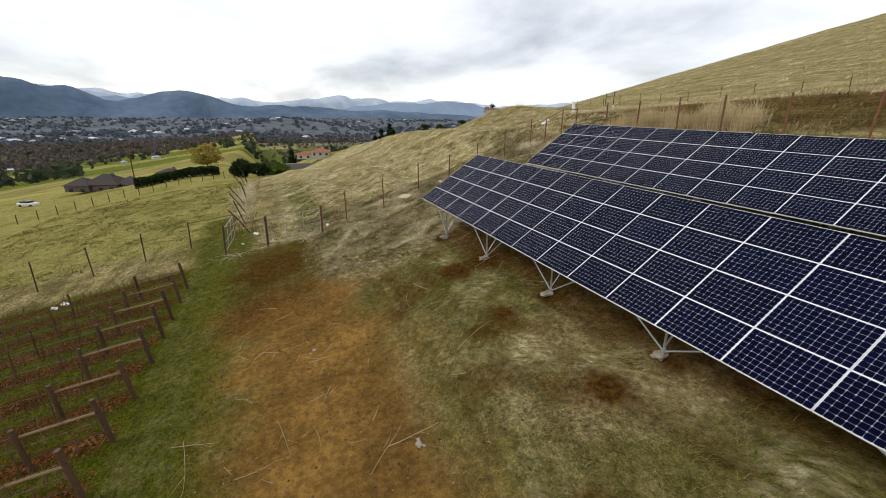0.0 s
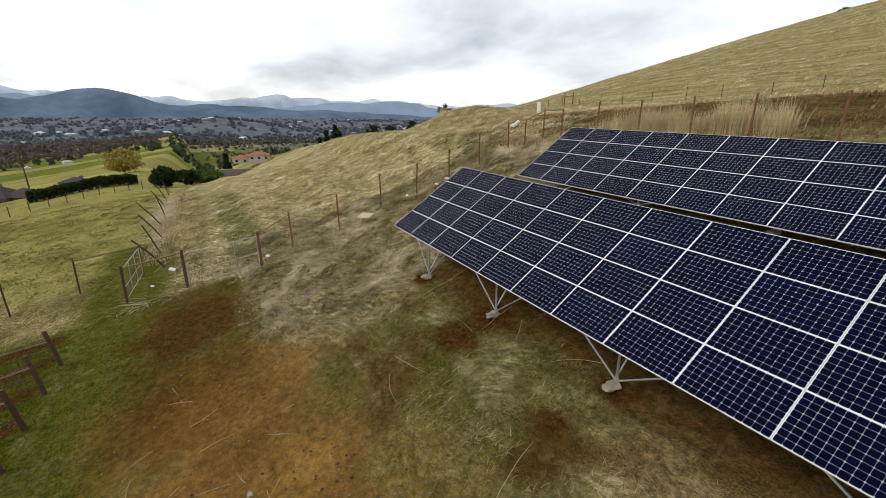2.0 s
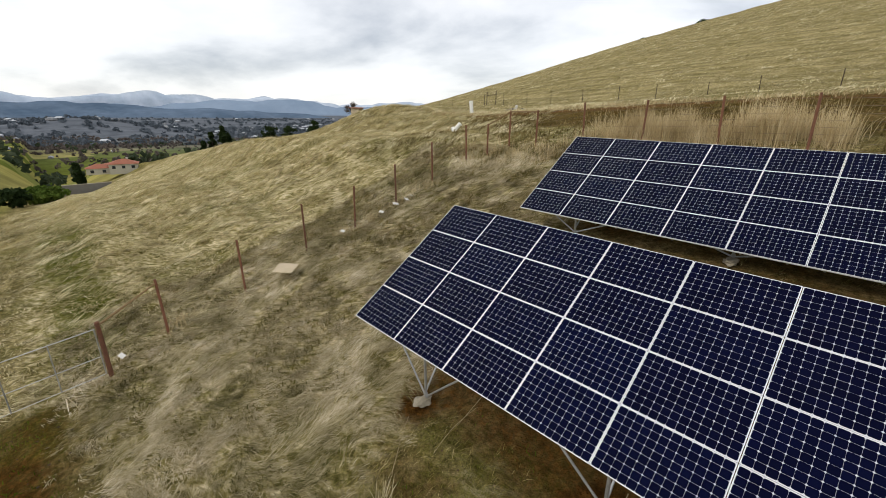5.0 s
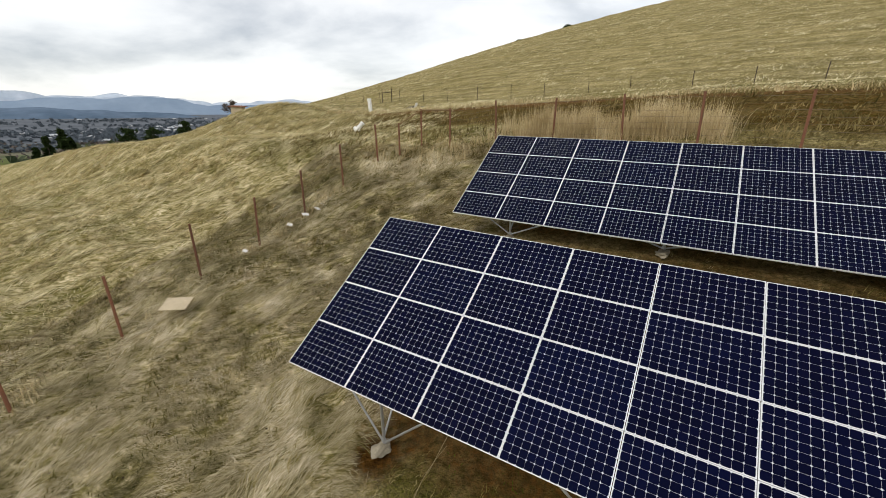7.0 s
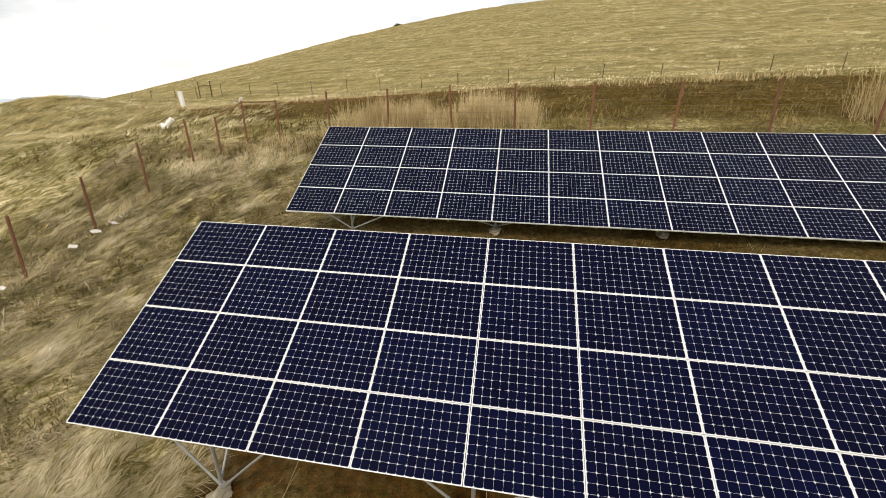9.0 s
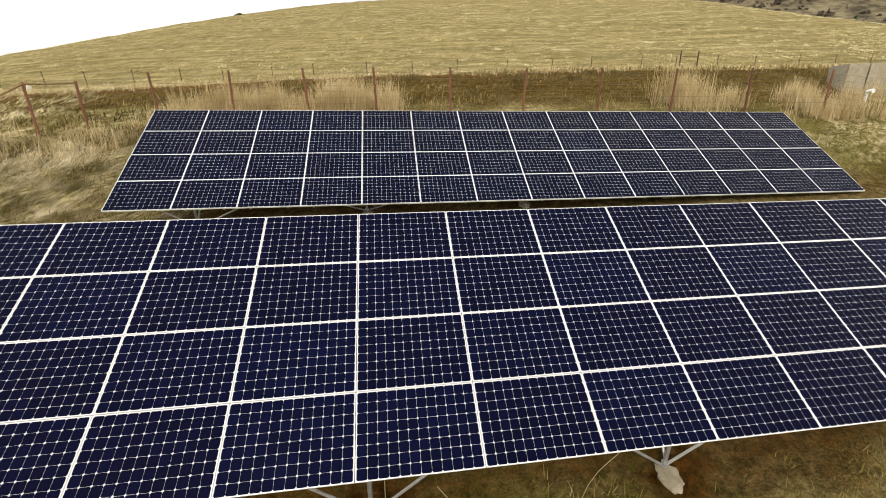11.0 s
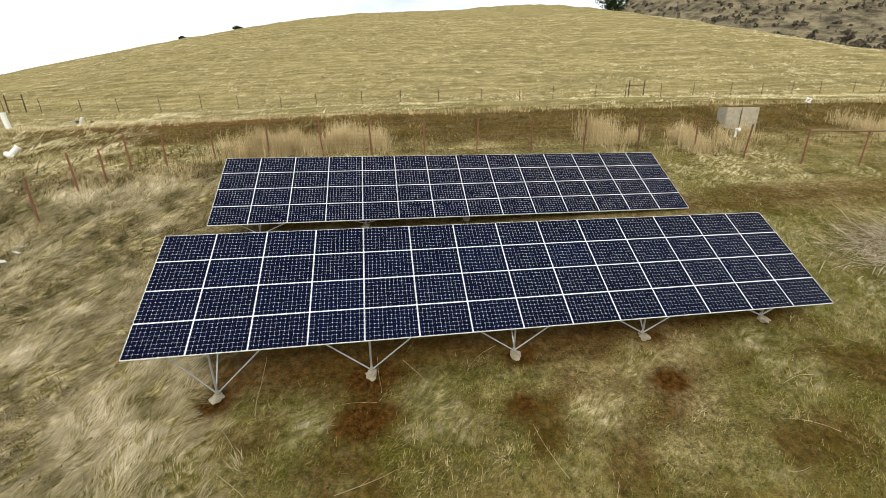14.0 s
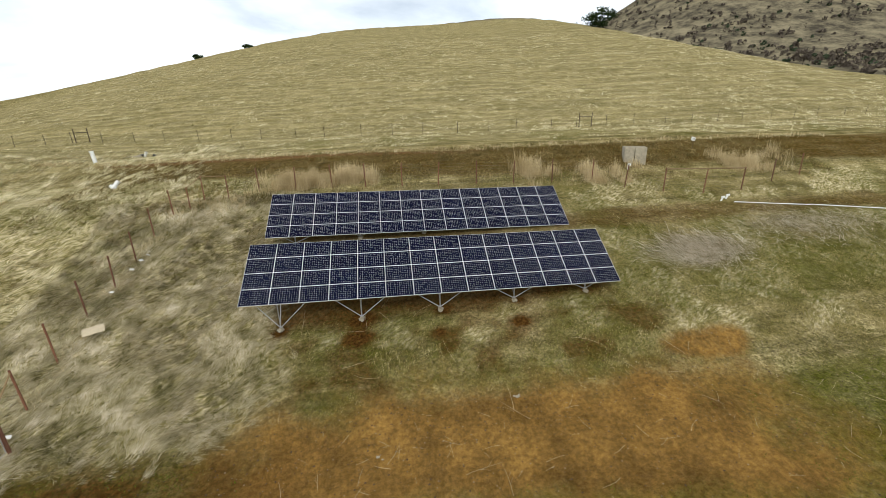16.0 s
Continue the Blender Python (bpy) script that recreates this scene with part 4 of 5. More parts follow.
blades("verge_grass", bx, by, nrng.uniform(0.15, 0.45, n_), nrng.uniform(0.03, 0.06, n_), nrng.uniform(0, 6.28, n_), nrng.uniform(0.3, 1.2, n_), REED, "pale rusty grass along the road edge")


# ---- vineyard ----
VINE = mat("bare_vine_bark", (0.15, 0.07, 0.03), 0.9, 0, 0.4, 12, 0.3, random_ob=0.25)
LEAFRED = blade_mat("fallen_red_brown_leaves", [(0.08, 0.028, 0.01), (0.17, 0.062, 0.022), (0.3, 0.15, 0.065)])


def vine_row(x, k):
    """A trellis row: braced end posts, line posts, wires and bare vines."""
    root = tagged(new("vine_row"), "bare winter vines on a wooden post trellis", "vineyard row", "vineyard rows")
    y0, y1 = -13.0 - 0.05 * k, -28.0
    root.location = (x, y0, ground_z(x, y0))

    def at(y, h, dx=0.0):
        return Vector((x + dx, y, ground_z(x, y) + h)) - root.location

    r = random.Random(k)
    for y, h, rad in ((y0, 1.62, 0.08), (-15.3, 1.5, 0.075)):
        bm = bmesh.new()
        lx, ly = r.uniform(-0.08, 0.08), -0.2 if y == y0 else -0.1
        a = at(y, 0)
        bm_tube(bm, [a - Vector((0, 0, 0.3)), a + Vector((lx * 0.5, ly * 0.5, h * 0.5)), a + Vector((lx, ly, h))], rad, 10, rad * 0.93)
        part("end_post", bm, POSTWOOD, root, "thick brown wooden end post")
    bm = bmesh.new(); bm_tube(bm, [at(y0 - 0.14, 1.15), at(-14.2, 1.17), at(-15.3, 1.2)], 0.045, 8, 0.04)
    part("brace_rail", bm, RAILWOOD, root, "pale round wooden brace rail")
    y = -18.4
    while y > y1:
        bm = bmesh.new(); a = at(y, 0)
        bm_tube(bm, [a - Vector((0, 0, 0.2)), a + Vector((r.uniform(-0.06, 0.06), r.uniform(-0.05, 0.05), 1.45))], 0.035, 7)
        part("line_post", bm, POSTWOOD, root)
        y -= 3.1
    for h in (0.45, 0.85, 1.25):
        bm = bmesh.new()
        ys = np.linspace(y0, y1, 7)
        bm_tube(bm, [at(q, h) for q in ys], 0.006 if h > 0.5 else 0.014, 4, caps=False)
        part("drip_line" if h < 0.5 else "wire", bm, RUBBER if h < 0.5 else WIRE, root)
    y = -14.2
    while y > y1:
        bm = bmesh.new()
        a = at(y, -0.1)
        top_ = a + Vector((r.uniform(-0.05, 0.05), r.uniform(-0.08, 0.08), 0.85))
        bm_tube(bm, [a, a.lerp(top_, 0.5) + Vector((r.uniform(-0.05, 0.05), 0, 0)), top_], 0.028, 6, 0.02)
        for s in (-1, 1):
            e_ = top_ + Vector((0, s * 0.8, r.uniform(-0.03, 0.1)))
            bm_tube(bm, [top_, e_], 0.016, 5, 0.01)
            for q in range(10):
                b0 = top_.lerp(e_, (q + r.random()) / 10)
                tip = b0 + Vector((r.uniform(-0.3, 0.3), r.uniform(-0.25, 0.25), r.uniform(0.2, 0.75)))
                bm_tube(bm, [b0, b0.lerp(tip, 0.5) + Vector((r.uniform(-0.08, 0.08), r.uniform(-0.08, 0.08), 0)), tip], 0.013, 4, 0.007, False)
        part("vine", bm, VINE, root)
        y -= 1.35


for k, x in enumerate((-4.3, -2.2, -0.2, 1.7, 3.75, 6.15, 8.4, 10.6)):
    vine_row(x, k)
lx_, ly_ = nrng.uniform(-7, 13, 36000), nrng.uniform(-28, -13.4, 36000)
row_off = np.abs(((lx_ + 4.94) / 2.17 + 0.5) % 1 - 0.5) * 2.17
ok = nrng.random(len(lx_)) < np.exp(-(row_off / 0.5) ** 2) * (0.35 + 0.65 * (lx_ > -1))
lx_, ly_ = lx_[ok], ly_[ok]
blades("fallen_leaves", lx_, ly_, nrng.uniform(0.06, 0.13, len(lx_)), nrng.uniform(0.05, 0.1, len(lx_)), nrng.uniform(0, 6.28, len(lx_)), nrng.uniform(1.2, 1.7, len(lx_)), LEAFRED, "red-brown leaf litter under the vines", "leaf litter")


# ---- loose sticks and straw on the dirt ----
STALK = mat("dry_pale_stalk", (0.46, 0.36, 0.2), 0.8, 0, 0.25, 9, 0.1, random_ob=0.25)
srng = random.Random(21)


def stalk(x, y, length, turn, r=0.009, forks=0):
    ob = tagged(new("dry_stalk"), "dry pale plant stalk lying on the dirt", "stalk", "stalks on the ground")
    ob.location = (x, y, ground_z(x, y))
    pts = []
    bend = srng.uniform(-0.5, 0.5)
    px_, py_, a = 0.0, 0.0, turn
    for q in range(6):
        pts.append(Vector((px_, py_, ground_z(x + px_, y + py_) - ob.location.z + 0.05)))
        px_ += math.cos(a) * length / 5; py_ += math.sin(a) * length / 5; a += bend / 5 + srng.uniform(-0.12, 0.12)
    bm = bmesh.new(); bm_tube(bm, pts, r, 5, r * 0.45)
    part("stem", bm, STALK, ob)
    for q in range(forks):
        b0 = pts[2 + q % 3]
        d = Vector((math.cos(turn + srng.choice((-0.6, 0.6))), math.sin(turn + srng.choice((-0.6, 0.6))), 0.05)) * length * 0.25
        bm = bmesh.new(); bm_tube(bm, [b0, b0 + d], r * 0.6, 4, r * 0.3)
        part("twig", bm, STALK, ob)


for x, y, L, a in ((9.8, -11.2, 2.6, 0.2), (9.9, -11.5, 1.5, 1.2), (12.2, -9.7, 1.2, 1.5), (10.6, -8.6, 1.6, 0.25), (6.3, -9.3, 0.9, 2.3), (7.5, -7.6, 1.1, 0.9), (3.4, -8.4, 0.8, 1.7), (5.4, -2.5, 1.6, 0.15), (13.4, -6.0, 1.4, 1.4), (14.0, -6.6, 1.6, 2.4)):
    stalk(x, y, L, a, 0.008, 2)
for q in range(95):
    x = srng.uniform(0, 33)
    stalk(x, -7.2 + srng.gauss(0, 2.0), srng.uniform(0.25, 0.95), srng.uniform(0, 6.28), srng.uniform(0.005, 0.009), srng.randint(0, 1))
for q in range(45):
    stalk(srng.uniform(0, 36), srng.uniform(-4, 6), srng.uniform(0.4, 1.5), srng.uniform(0, 6.28), srng.uniform(0.005, 0.008))

PEB = mat("pale_pebbles", (0.27, 0.2, 0.12), 0.9, 0, 0.3, 8, 0.2, island=0.3)


def pebbles(name, pts, r0, r1, label, material=PEB):
    base = [(0, 0, 1), (1, 0, 0), (0, 1, 0), (-1, 0, 0), (0, -1, 0), (0, 0, -1)]
    tri = [(0, 1, 2), (0, 2, 3), (0, 3, 4), (0, 4, 1), (5, 2, 1), (5, 3, 2), (5, 4, 3), (5, 1, 4)]
    V, T = [], []
    for x, y in pts:
        r = srng.uniform(r0, r1) * srng.uniform(0.6, 1)
        z = ground_z(x, y) + r * 0.2 + 0.01
        k, a = len(V), srng.uniform(0, 6.28)
        for bx_, by_, bz_ in base:
            q = r * srng.uniform(0.7, 1.2)
            V.append((x + (bx_ * math.cos(a) - by_ * math.sin(a)) * q, y + (bx_ * math.sin(a) + by_ * math.cos(a)) * q, z + bz_ * q * 0.6))
        T += [(k + a_, k + b_, k + c_) for a_, b_, c_ in tri]
    tagged(new(name, mesh_from(name, V, T, material)), label, "pebbles", kind="stuff")


pebbles("pebbles", [(srng.uniform(0, 33), -6.6 + srng.gauss(0, 2.4)) for q in range(900)], 0.012, 0.045, "small pale pebbles and clods on the dirt")
DARKCLOD = mat("dark_clods", (0.07, 0.042, 0.02), 0.95, 0, 0.3, 8, 0.2, island=0.4)
pebbles("clods", [(srng.uniform(-8, 33), -7.0 + srng.gauss(0, 2.6)) for q in range(1500)], 0.015, 0.06, "dark soil clods and dry weeds on the dirt", DARKCLOD)
for x, y, s in ((13.8, -5.3, 0.1), (13.65, -5.25, 0.06), (13.9, -5.2, 0.05), (7.1, -7.15, 0.08), (7.3, -7.3, 0.05)):
    ob = tagged(new("stone"), "small grey stone lying on the dirt", "stone", "stones on the dirt")
    ob.location = (x, y, ground_z(x, y) + s * 0.2)
    bm = bmesh.new(); bm_lump(bm, (s, s * 0.8, s * 0.55), None, 0.7, int(x * 9))
    part("body", bm, CONCRETE, ob)


# ---- heaps of cut stems ----
def stem_heap(name, cx, cy, rx, ry, n, material, label, turn=0.0, hi=0.35):
    x = nrng.normal(cx, rx, n); y = nrng.normal(cy, ry, n)
    a = turn + nrng.normal(0, 0.7, n)
    blades(name, x, y, nrng.uniform(0.7, 1.9, n), nrng.uniform(0.016, 0.034, n), a, nrng.uniform(1.4, 1.85, n), material, label, "brush heap")


BLEACH = blade_mat("bleached_cut_stems", [(0.4, 0.33, 0.22), (0.62, 0.54, 0.4), (0.82, 0.75, 0.6)])
stem_heap("cut_stem_heap", 30.3, 2.9, 1.7, 0.75, 2200, BLEACH, "heap of pale cut stems on the slope", 2.9)
stem_heap("cut_stem_heap", 41.0, 4.5, 3.5, 1.0, 1500, BLEACH, "flattened pale stems beside the track", 2.9)
stem_heap("cut_stem_heap", -8.9, -5.6, 0.4, 0.5, 90, GREYSTRAW, "dry brush heaped at the gate post", 1.2)
stem_heap("cut_stem_heap", -8.6, -10.2, 0.3, 0.7, 45, GREYSTRAW, "dry brush along the wooden fence brace", -1.2)
stem_heap("cut_stem_heap", -6.8, 12.3, 1.6, 0.8, 500, GREYSTRAW, "fallen dry stems in the fence corner", -0.4)
stem_heap("cut_stem_heap", -9.0, 4.5, 0.6, 3.5, 500, GREYSTRAW, "dry stems fallen along the side fence", -1.3)
stem_heap("lane_grass", -34, -10.2, 7, 0.6, 2600, GREYSTRAW, "bleached grass under the leaning fence", -1.5)


# ---- concrete box, pipes, sign and litter ----
def concrete_box(x, y, z, w, d, h):
    root = tagged(new("concrete_box"), "weathered pale concrete box set in the bank", "concrete box")
    root.location, root.rotation_euler = (x, y, z), (0, 0, radians(-24))
    t = 0.12
    for cx, cy, sx, sy in ((-w * 0.27, -d / 2, w * 0.44, t), (w * 0.24, -d / 2, w * 0.52, t), (0, d / 2, w, t), (-w / 2 + t / 2, 0, t, d - t), (w / 2 - t / 2, 0, t, d - t)):
        bm = bmesh.new(); bm_box(bm, (sx, sy, h), Matrix.Translation((cx, cy, h / 2)), 0.02)
        part("wall_slab", bm, CONCRETE, root)
    bm = bmesh.new(); bm_box(bm, (w - 2 * t, d - t, 0.08), Matrix.Translation((0, 0, h - 0.25)), 0.01)
    part("lid", bm, CONCRETE, root)


concrete_box(33.2, 17.3, ground_z(32.6, 16.1) - 0.45, 2.0, 1.7, 2.1)


def pipe_piece(x, y, length, r, way, label, z=0.0, name="white_pipe"):
    ob = tagged(new(name), label, "pipe", "white pipes")
    ob.location = (x, y, ground_z(x, y) + z)
    d = Vector(way).normalized() * length
    bm = bmesh.new(); bm_tube(bm, [(0, 0, 0), d], r, 12)
    part("barrel", bm, WHITEPIPE, ob)
    bm = bmesh.new(); bm_tube(bm, [d * 0.93, d * 1.02], r * 1.15, 12)
    part("collar", bm, WHITEPIPE, ob)
    return ob


pipe_piece(-23.4, 30.3, 1.3, 0.2, (-0.1, 0, 1), "white plastic pipe standing on the bank")
pipe_piece(-16.6, 20.4, 0.9, 0.16, (0.5, 0.3, 0.6), "white plastic elbow sticking out of the slope")
pipe_piece(-16.3, 20.5, 0.5, 0.15, (-0.6, 0.0, 0.35), "white plastic elbow sticking out of the slope")
pipe_piece(31.4, 15.2, 0.55, 0.07, (0, 0, 1), "white standpipe before the concrete box")
pipe_piece(31.4, 15.2, 0.25, 0.1, (0, -1, 0.1), "white standpipe before the concrete box", 0.5)
for x, y in ((36.2, 8.9), (36.9, 9.2)):
    pipe_piece(x, y, 0.42, 0.065, (0.35, -0.1, 1), "white valve riser at the pipe's end")
    pipe_piece(x, y, 0.25, 0.08, (1, -0.2, 0.1), "white valve riser at the pipe's end", 0.34)
ob = tagged(new("irrigation_pipe"), "long white irrigation pipe lying on the slope", "pipe")
ob.location = (37.2, 8.6, ground_z(37.2, 8.6))
for q in range(4):
    pts = [(37.2 + 6 * (q + f), 8.6 - 1.45 * (q + f) * (1 - 0.05 * q)) for f in (0, 0.5, 0.98)]
    bm = bmesh.new(); bm_tube(bm, [Vector((x, y, ground_z(x, y) + 0.07)) - ob.location for x, y in pts], 0.038, 10)
    part("length", bm, WHITEPIPE, ob)

ob = tagged(new("board"), "pale plywood board lying in the grass", "board")
ob.location = (-8.3, 1.7, ground_z(-8.3, 1.7) + 0.5)
ob.rotation_euler = (radians(20), radians(-4), radians(28))
bm = bmesh.new(); bm_box(bm, (1.0, 0.62, 0.018), None, 0.003)
part("sheet", bm, BOARD, ob)
for x, y, s, a in ((-8.9, 7.3, 0.34, 0.5), (-8.6, 8.0, 0.42, 1.2), (-8.4, 8.6, 0.5, 2.0), (-9.0, 5.0, 0.3, 0.3), (-8.5, 9.0, 0.3, 2.4), (-8.5, -4.3, 0.35, 0.4), (-12.4, -9.3, 0.5, 1.0), (-10.2, -10.2, 0.25, 1.0), (-6.4, -19.5, 0.5, 1.3), (-6.1, -19.9, 0.4, 1.6)):
    ob = tagged(new("litter_scrap"), "crumpled white scrap caught in the grass", "litter", "scraps along the fence")
    ob.location, ob.rotation_euler = (x, y, ground_z(x, y) + 0.3), (0.5, 0.2, a)
    bm = bmesh.new()
    bmesh.ops.create_grid(bm, x_segments=5, y_segments=4, size=0.5)
    for v in bm.verts:
        v.co = Vector((v.co.x * s * 0.75, v.co.y * s * 0.45, 0.09 * s * noise.noise(v.co * 5 + Vector((x, y, 0)))))
    bmesh.ops.solidify(bm, geom=bm.faces[:], thickness=0.015)
    part("scrap", bm, CARD, ob)

sign = tagged(new("small_sign"), "small white sign on a thin leaning stake", "sign")
sign.location = (41.0, 18.9, ground_z(41.0, 18.9))
bm = bmesh.new(); bm_tube(bm, [(0, 0, -0.2), (-0.12, 0, 1.15)], 0.022, 8)
part("stake", bm, DARKPOST, sign)
bm = bmesh.new(); bm_box(bm, (0.5, 0.02, 0.36), pose(-0.13, -0.03, 1.05, 0, 14, 0), 0.004)
plate = part("plate", bm, WHITEPIPE, sign)
for zz in (0.0, 0.1):
    bm = bmesh.new(); bm_box(bm, (0.36, 0.004, 0.035), pose(-0.13, -0.044, 1.0 + zz, 0, 14, 0))
    part("dark_bar", bm, DARKPOST, plate)

junk = tagged(new("scrap_heap"), "small heap of dark and white scrap on the road edge", "scrap heap")
junk.location = (-19.6, 33.2, ground_z(-19.6, 33.2))
for q, (sx, sy, sz, m_) in enumerate(((0.9, 0.5, 0.25, CONCRETE), (0.5, 0.4, 0.35, RUBBER), (0.25, 0.2, 0.7, CARD), (1.1, 0.2, 0.12, RUST), (0.4, 0.3, 0.3, RUBBER))):
    bm = bmesh.new(); bm_box(bm, (sx, sy, sz), pose(q * 0.45 - 0.9, 0.2 * (q % 2), sz * 0.42, 8 * q, 14 * (q % 3) - 14, 25 * q), 0.03)
    part("scrap", bm, m_, junk)

hut = tagged(new("stone_hut"), "small tan hut with a flat brown roof on the ridge", "hut")
hx, hy = -54.0, 35.3
hut.location, hut.rotation_euler, hut.scale = (hx, hy, ground_z(hx, hy) - 0.1), (0, 0, 0.5), (0.75, 0.75, 0.7)
bm = bmesh.new(); bm_box(bm, (2.1, 1.8, 1.9), Matrix.Translation((0, 0, 0.95)), 0.04)
part("wall", bm, BOARD, hut)
bm = bmesh.new(); bm_box(bm, (2.9, 2.5, 0.16), pose(0, 0, 1.98, 4, 3, 0), 0.03)
part("roof", bm, RUST, hut)
bm = bmesh.new(); bm_box(bm, (0.03, 0.7, 1.3), Matrix.Translation((1.06, 0.1, 0.75)), 0.005)
part("door", bm, DARKPOST, hut)


# ---- trees and bushes ----
BARK = mat("grey_bark", (0.10, 0.08, 0.065), 0.95, 0, 0.35, 6, 0.3)
LEAF_DARK = blade_mat("dark_evergreen_leaves", [(0.012, 0.022, 0.008), (0.025, 0.042, 0.014), (0.05, 0.07, 0.025)])
LEAF_GREEN = blade_mat("fresh_bush_leaves", [(0.05, 0.08, 0.012), (0.09, 0.14, 0.025), (0.15, 0.19, 0.04)])
LEAF_YELLOW = blade_mat("yellow_willow_twigs", [(0.2, 0.15, 0.03), (0.32, 0.25, 0.06), (0.42, 0.34, 0.1)])
TWIG = blade_mat("bare_grey_twigs", [(0.06, 0.05, 0.042), (0.1, 0.082, 0.068), (0.15, 0.125, 0.1)])


def tree(name, x, y, h, w, leaf, label, shape="round", n=900, leaf_size=0.3, category="tree", trunk=0.3, z=None):
    root = tagged(new(name), label, category)
    root.location = (x, y, (ground_z(x, y) if z is None else z) - 0.1)
    r = np.random.default_rng(int(abs(x * 13 + y * 7)))
    bm = bmesh.new()
    rad = max(0.06, h * 0.025)
    bm_tube(bm, [(0, 0, -0.3), (0.02 * h, 0, h * 0.35), (0.0, 0.01 * h, h * 0.85)], rad, 8, rad * 0.2)
    for q in range(9):
        a, b0 = q * 2.4, Vector((0.01 * h, 0, h * (trunk * 0.7 + 0.06 * q)))
        reach = w * 0.38 * (1 - 0.06 * q)
        bm_tube(bm, [b0, b0 + Vector((math.cos(a) * reach * 0.5, math.sin(a) * reach * 0.5, h * 0.06)), b0 + Vector((math.cos(a) * reach, math.sin(a) * reach, h * 0.16))], rad * 0.4, 5, rad * 0.1)
    part("trunk", bm, BARK, root)
    k = max(6, n // 40)
    if shape == "cone":
        f = r.random(k) ** 0.8
        cz = h * (0.12 + 0.86 * f); cr = w * 0.5 * (1.02 - f) * np.sqrt(r.random(k))
    else:
        f = r.uniform(-1, 1, k)
        cz = h * (trunk + (1 - trunk) * 0.5 * (1 + f * 0.85)); cr = w * 0.5 * np.sqrt(np.clip(1 - f * f, 0.05, 1)) * np.sqrt(r.random(k))
    ca = r.random(k) * 6.283
    per = n // k
    c = np.repeat(np.stack([np.cos(ca) * cr, np.sin(ca) * cr, cz], -1), per, 0)
    m = len(c)
    c = c + r.normal(0, w * 0.07, (m, 3)) * (1, 1, 0.7)
    d1, d2 = r.normal(size=(m, 3)), r.normal(size=(m, 3))
    d1 /= np.linalg.norm(d1, axis=1)[:, None]; d2 = np.cross(d1, d2); d2 /= np.linalg.norm(d2, axis=1)[:, None]
    s = leaf_size * r.uniform(0.6, 1.3, m)[:, None]
    slim = 0.12 if leaf is TWIG else 0.55
    v = np.stack([c - d1 * s, c + d2 * s * slim, c + d1 * s, c - d2 * s * slim], 1).reshape(-1, 3)
    q4 = np.arange(m * 4).reshape(-1, 4)
    crown = new("crown", big_mesh("crown", v, q4, np.zeros((0, 3), np.int32), leaf))
    crown.parent = root
    return root


tree("evergreen_tree", -73, -12.5, 3.7, 4.2, LEAF_DARK, "broad dark evergreen tree by the lane", n=2200, leaf_size=0.35, trunk=0.1)
tree("evergreen_tree", -80, -9.0, 3.2, 3.6, LEAF_DARK, "dark evergreen tree beside the garden wall", n=1400, leaf_size=0.35, trunk=0.1)
tree("green_bush", -84, -6.5, 2.8, 5, LEAF_GREEN, "fresh green bush at the garden wall", n=1500, leaf_size=0.3, trunk=0.05, category="bush")
tree("green_bush", -82, -4.5, 2.2, 4, LEAF_GREEN, "fresh green bush at the garden wall", n=1100, leaf_size=0.3, trunk=0.05, category="bush")
tree("willow_tree", -126, -24.5, 6.5, 9.5, LEAF_YELLOW, "bare yellow willow in the valley", n=2400, leaf_size=0.4, trunk=0.1)
for x, y, h in ((-116, 27, 4.2), (-119, 30, 5.6), (-114, 31.5, 6), (-118, 34, 4.2), (-132, 1, 6.5)):
    tree("conifer", x, y, h, h * 0.5, LEAF_DARK, "tall dark green conifer on the ridge", "cone", 1400, 0.4)
for x, y, h in ((-105, 41, 4), (-110, 48, 4), (-118, 60, 5)):
    tree("evergreen_tree", x, y, h, h * 1.2, LEAF_DARK, "low dark evergreen on the ridge", n=700, leaf_size=0.35, trunk=0.1)
tree("bare_tree", -72, 46, 3.2, 3.6, TWIG, "small bare tree on the ridge", n=420, leaf_size=0.5, trunk=0.3, z=6.2)
tree("hill_bush", -48, 192, 2.6, 4.2, LEAF_DARK, "dark bush on the hill's skyline", n=700, leaf_size=0.35, trunk=0.2, category="bush", z=ground_z(-48, 192) - 0.9)
tree("hill_bush", -68, 186, 1.8, 4.5, LEAF_DARK, "low dark bush on the hill's skyline", n=500, leaf_size=0.35, trunk=0.1, category="bush")
tree("hill_bush", 104, 160, 7, 13, LEAF_DARK, "dark green shrubs behind the hill's shoulder", n=1500, leaf_size=0.5, trunk=0.05, category="bush")
tree("bare_tree", 133, 92, 4.5, 4.5, TWIG, "small bare tree on the hill's shoulder", n=700, leaf_size=0.5, trunk=0.3)


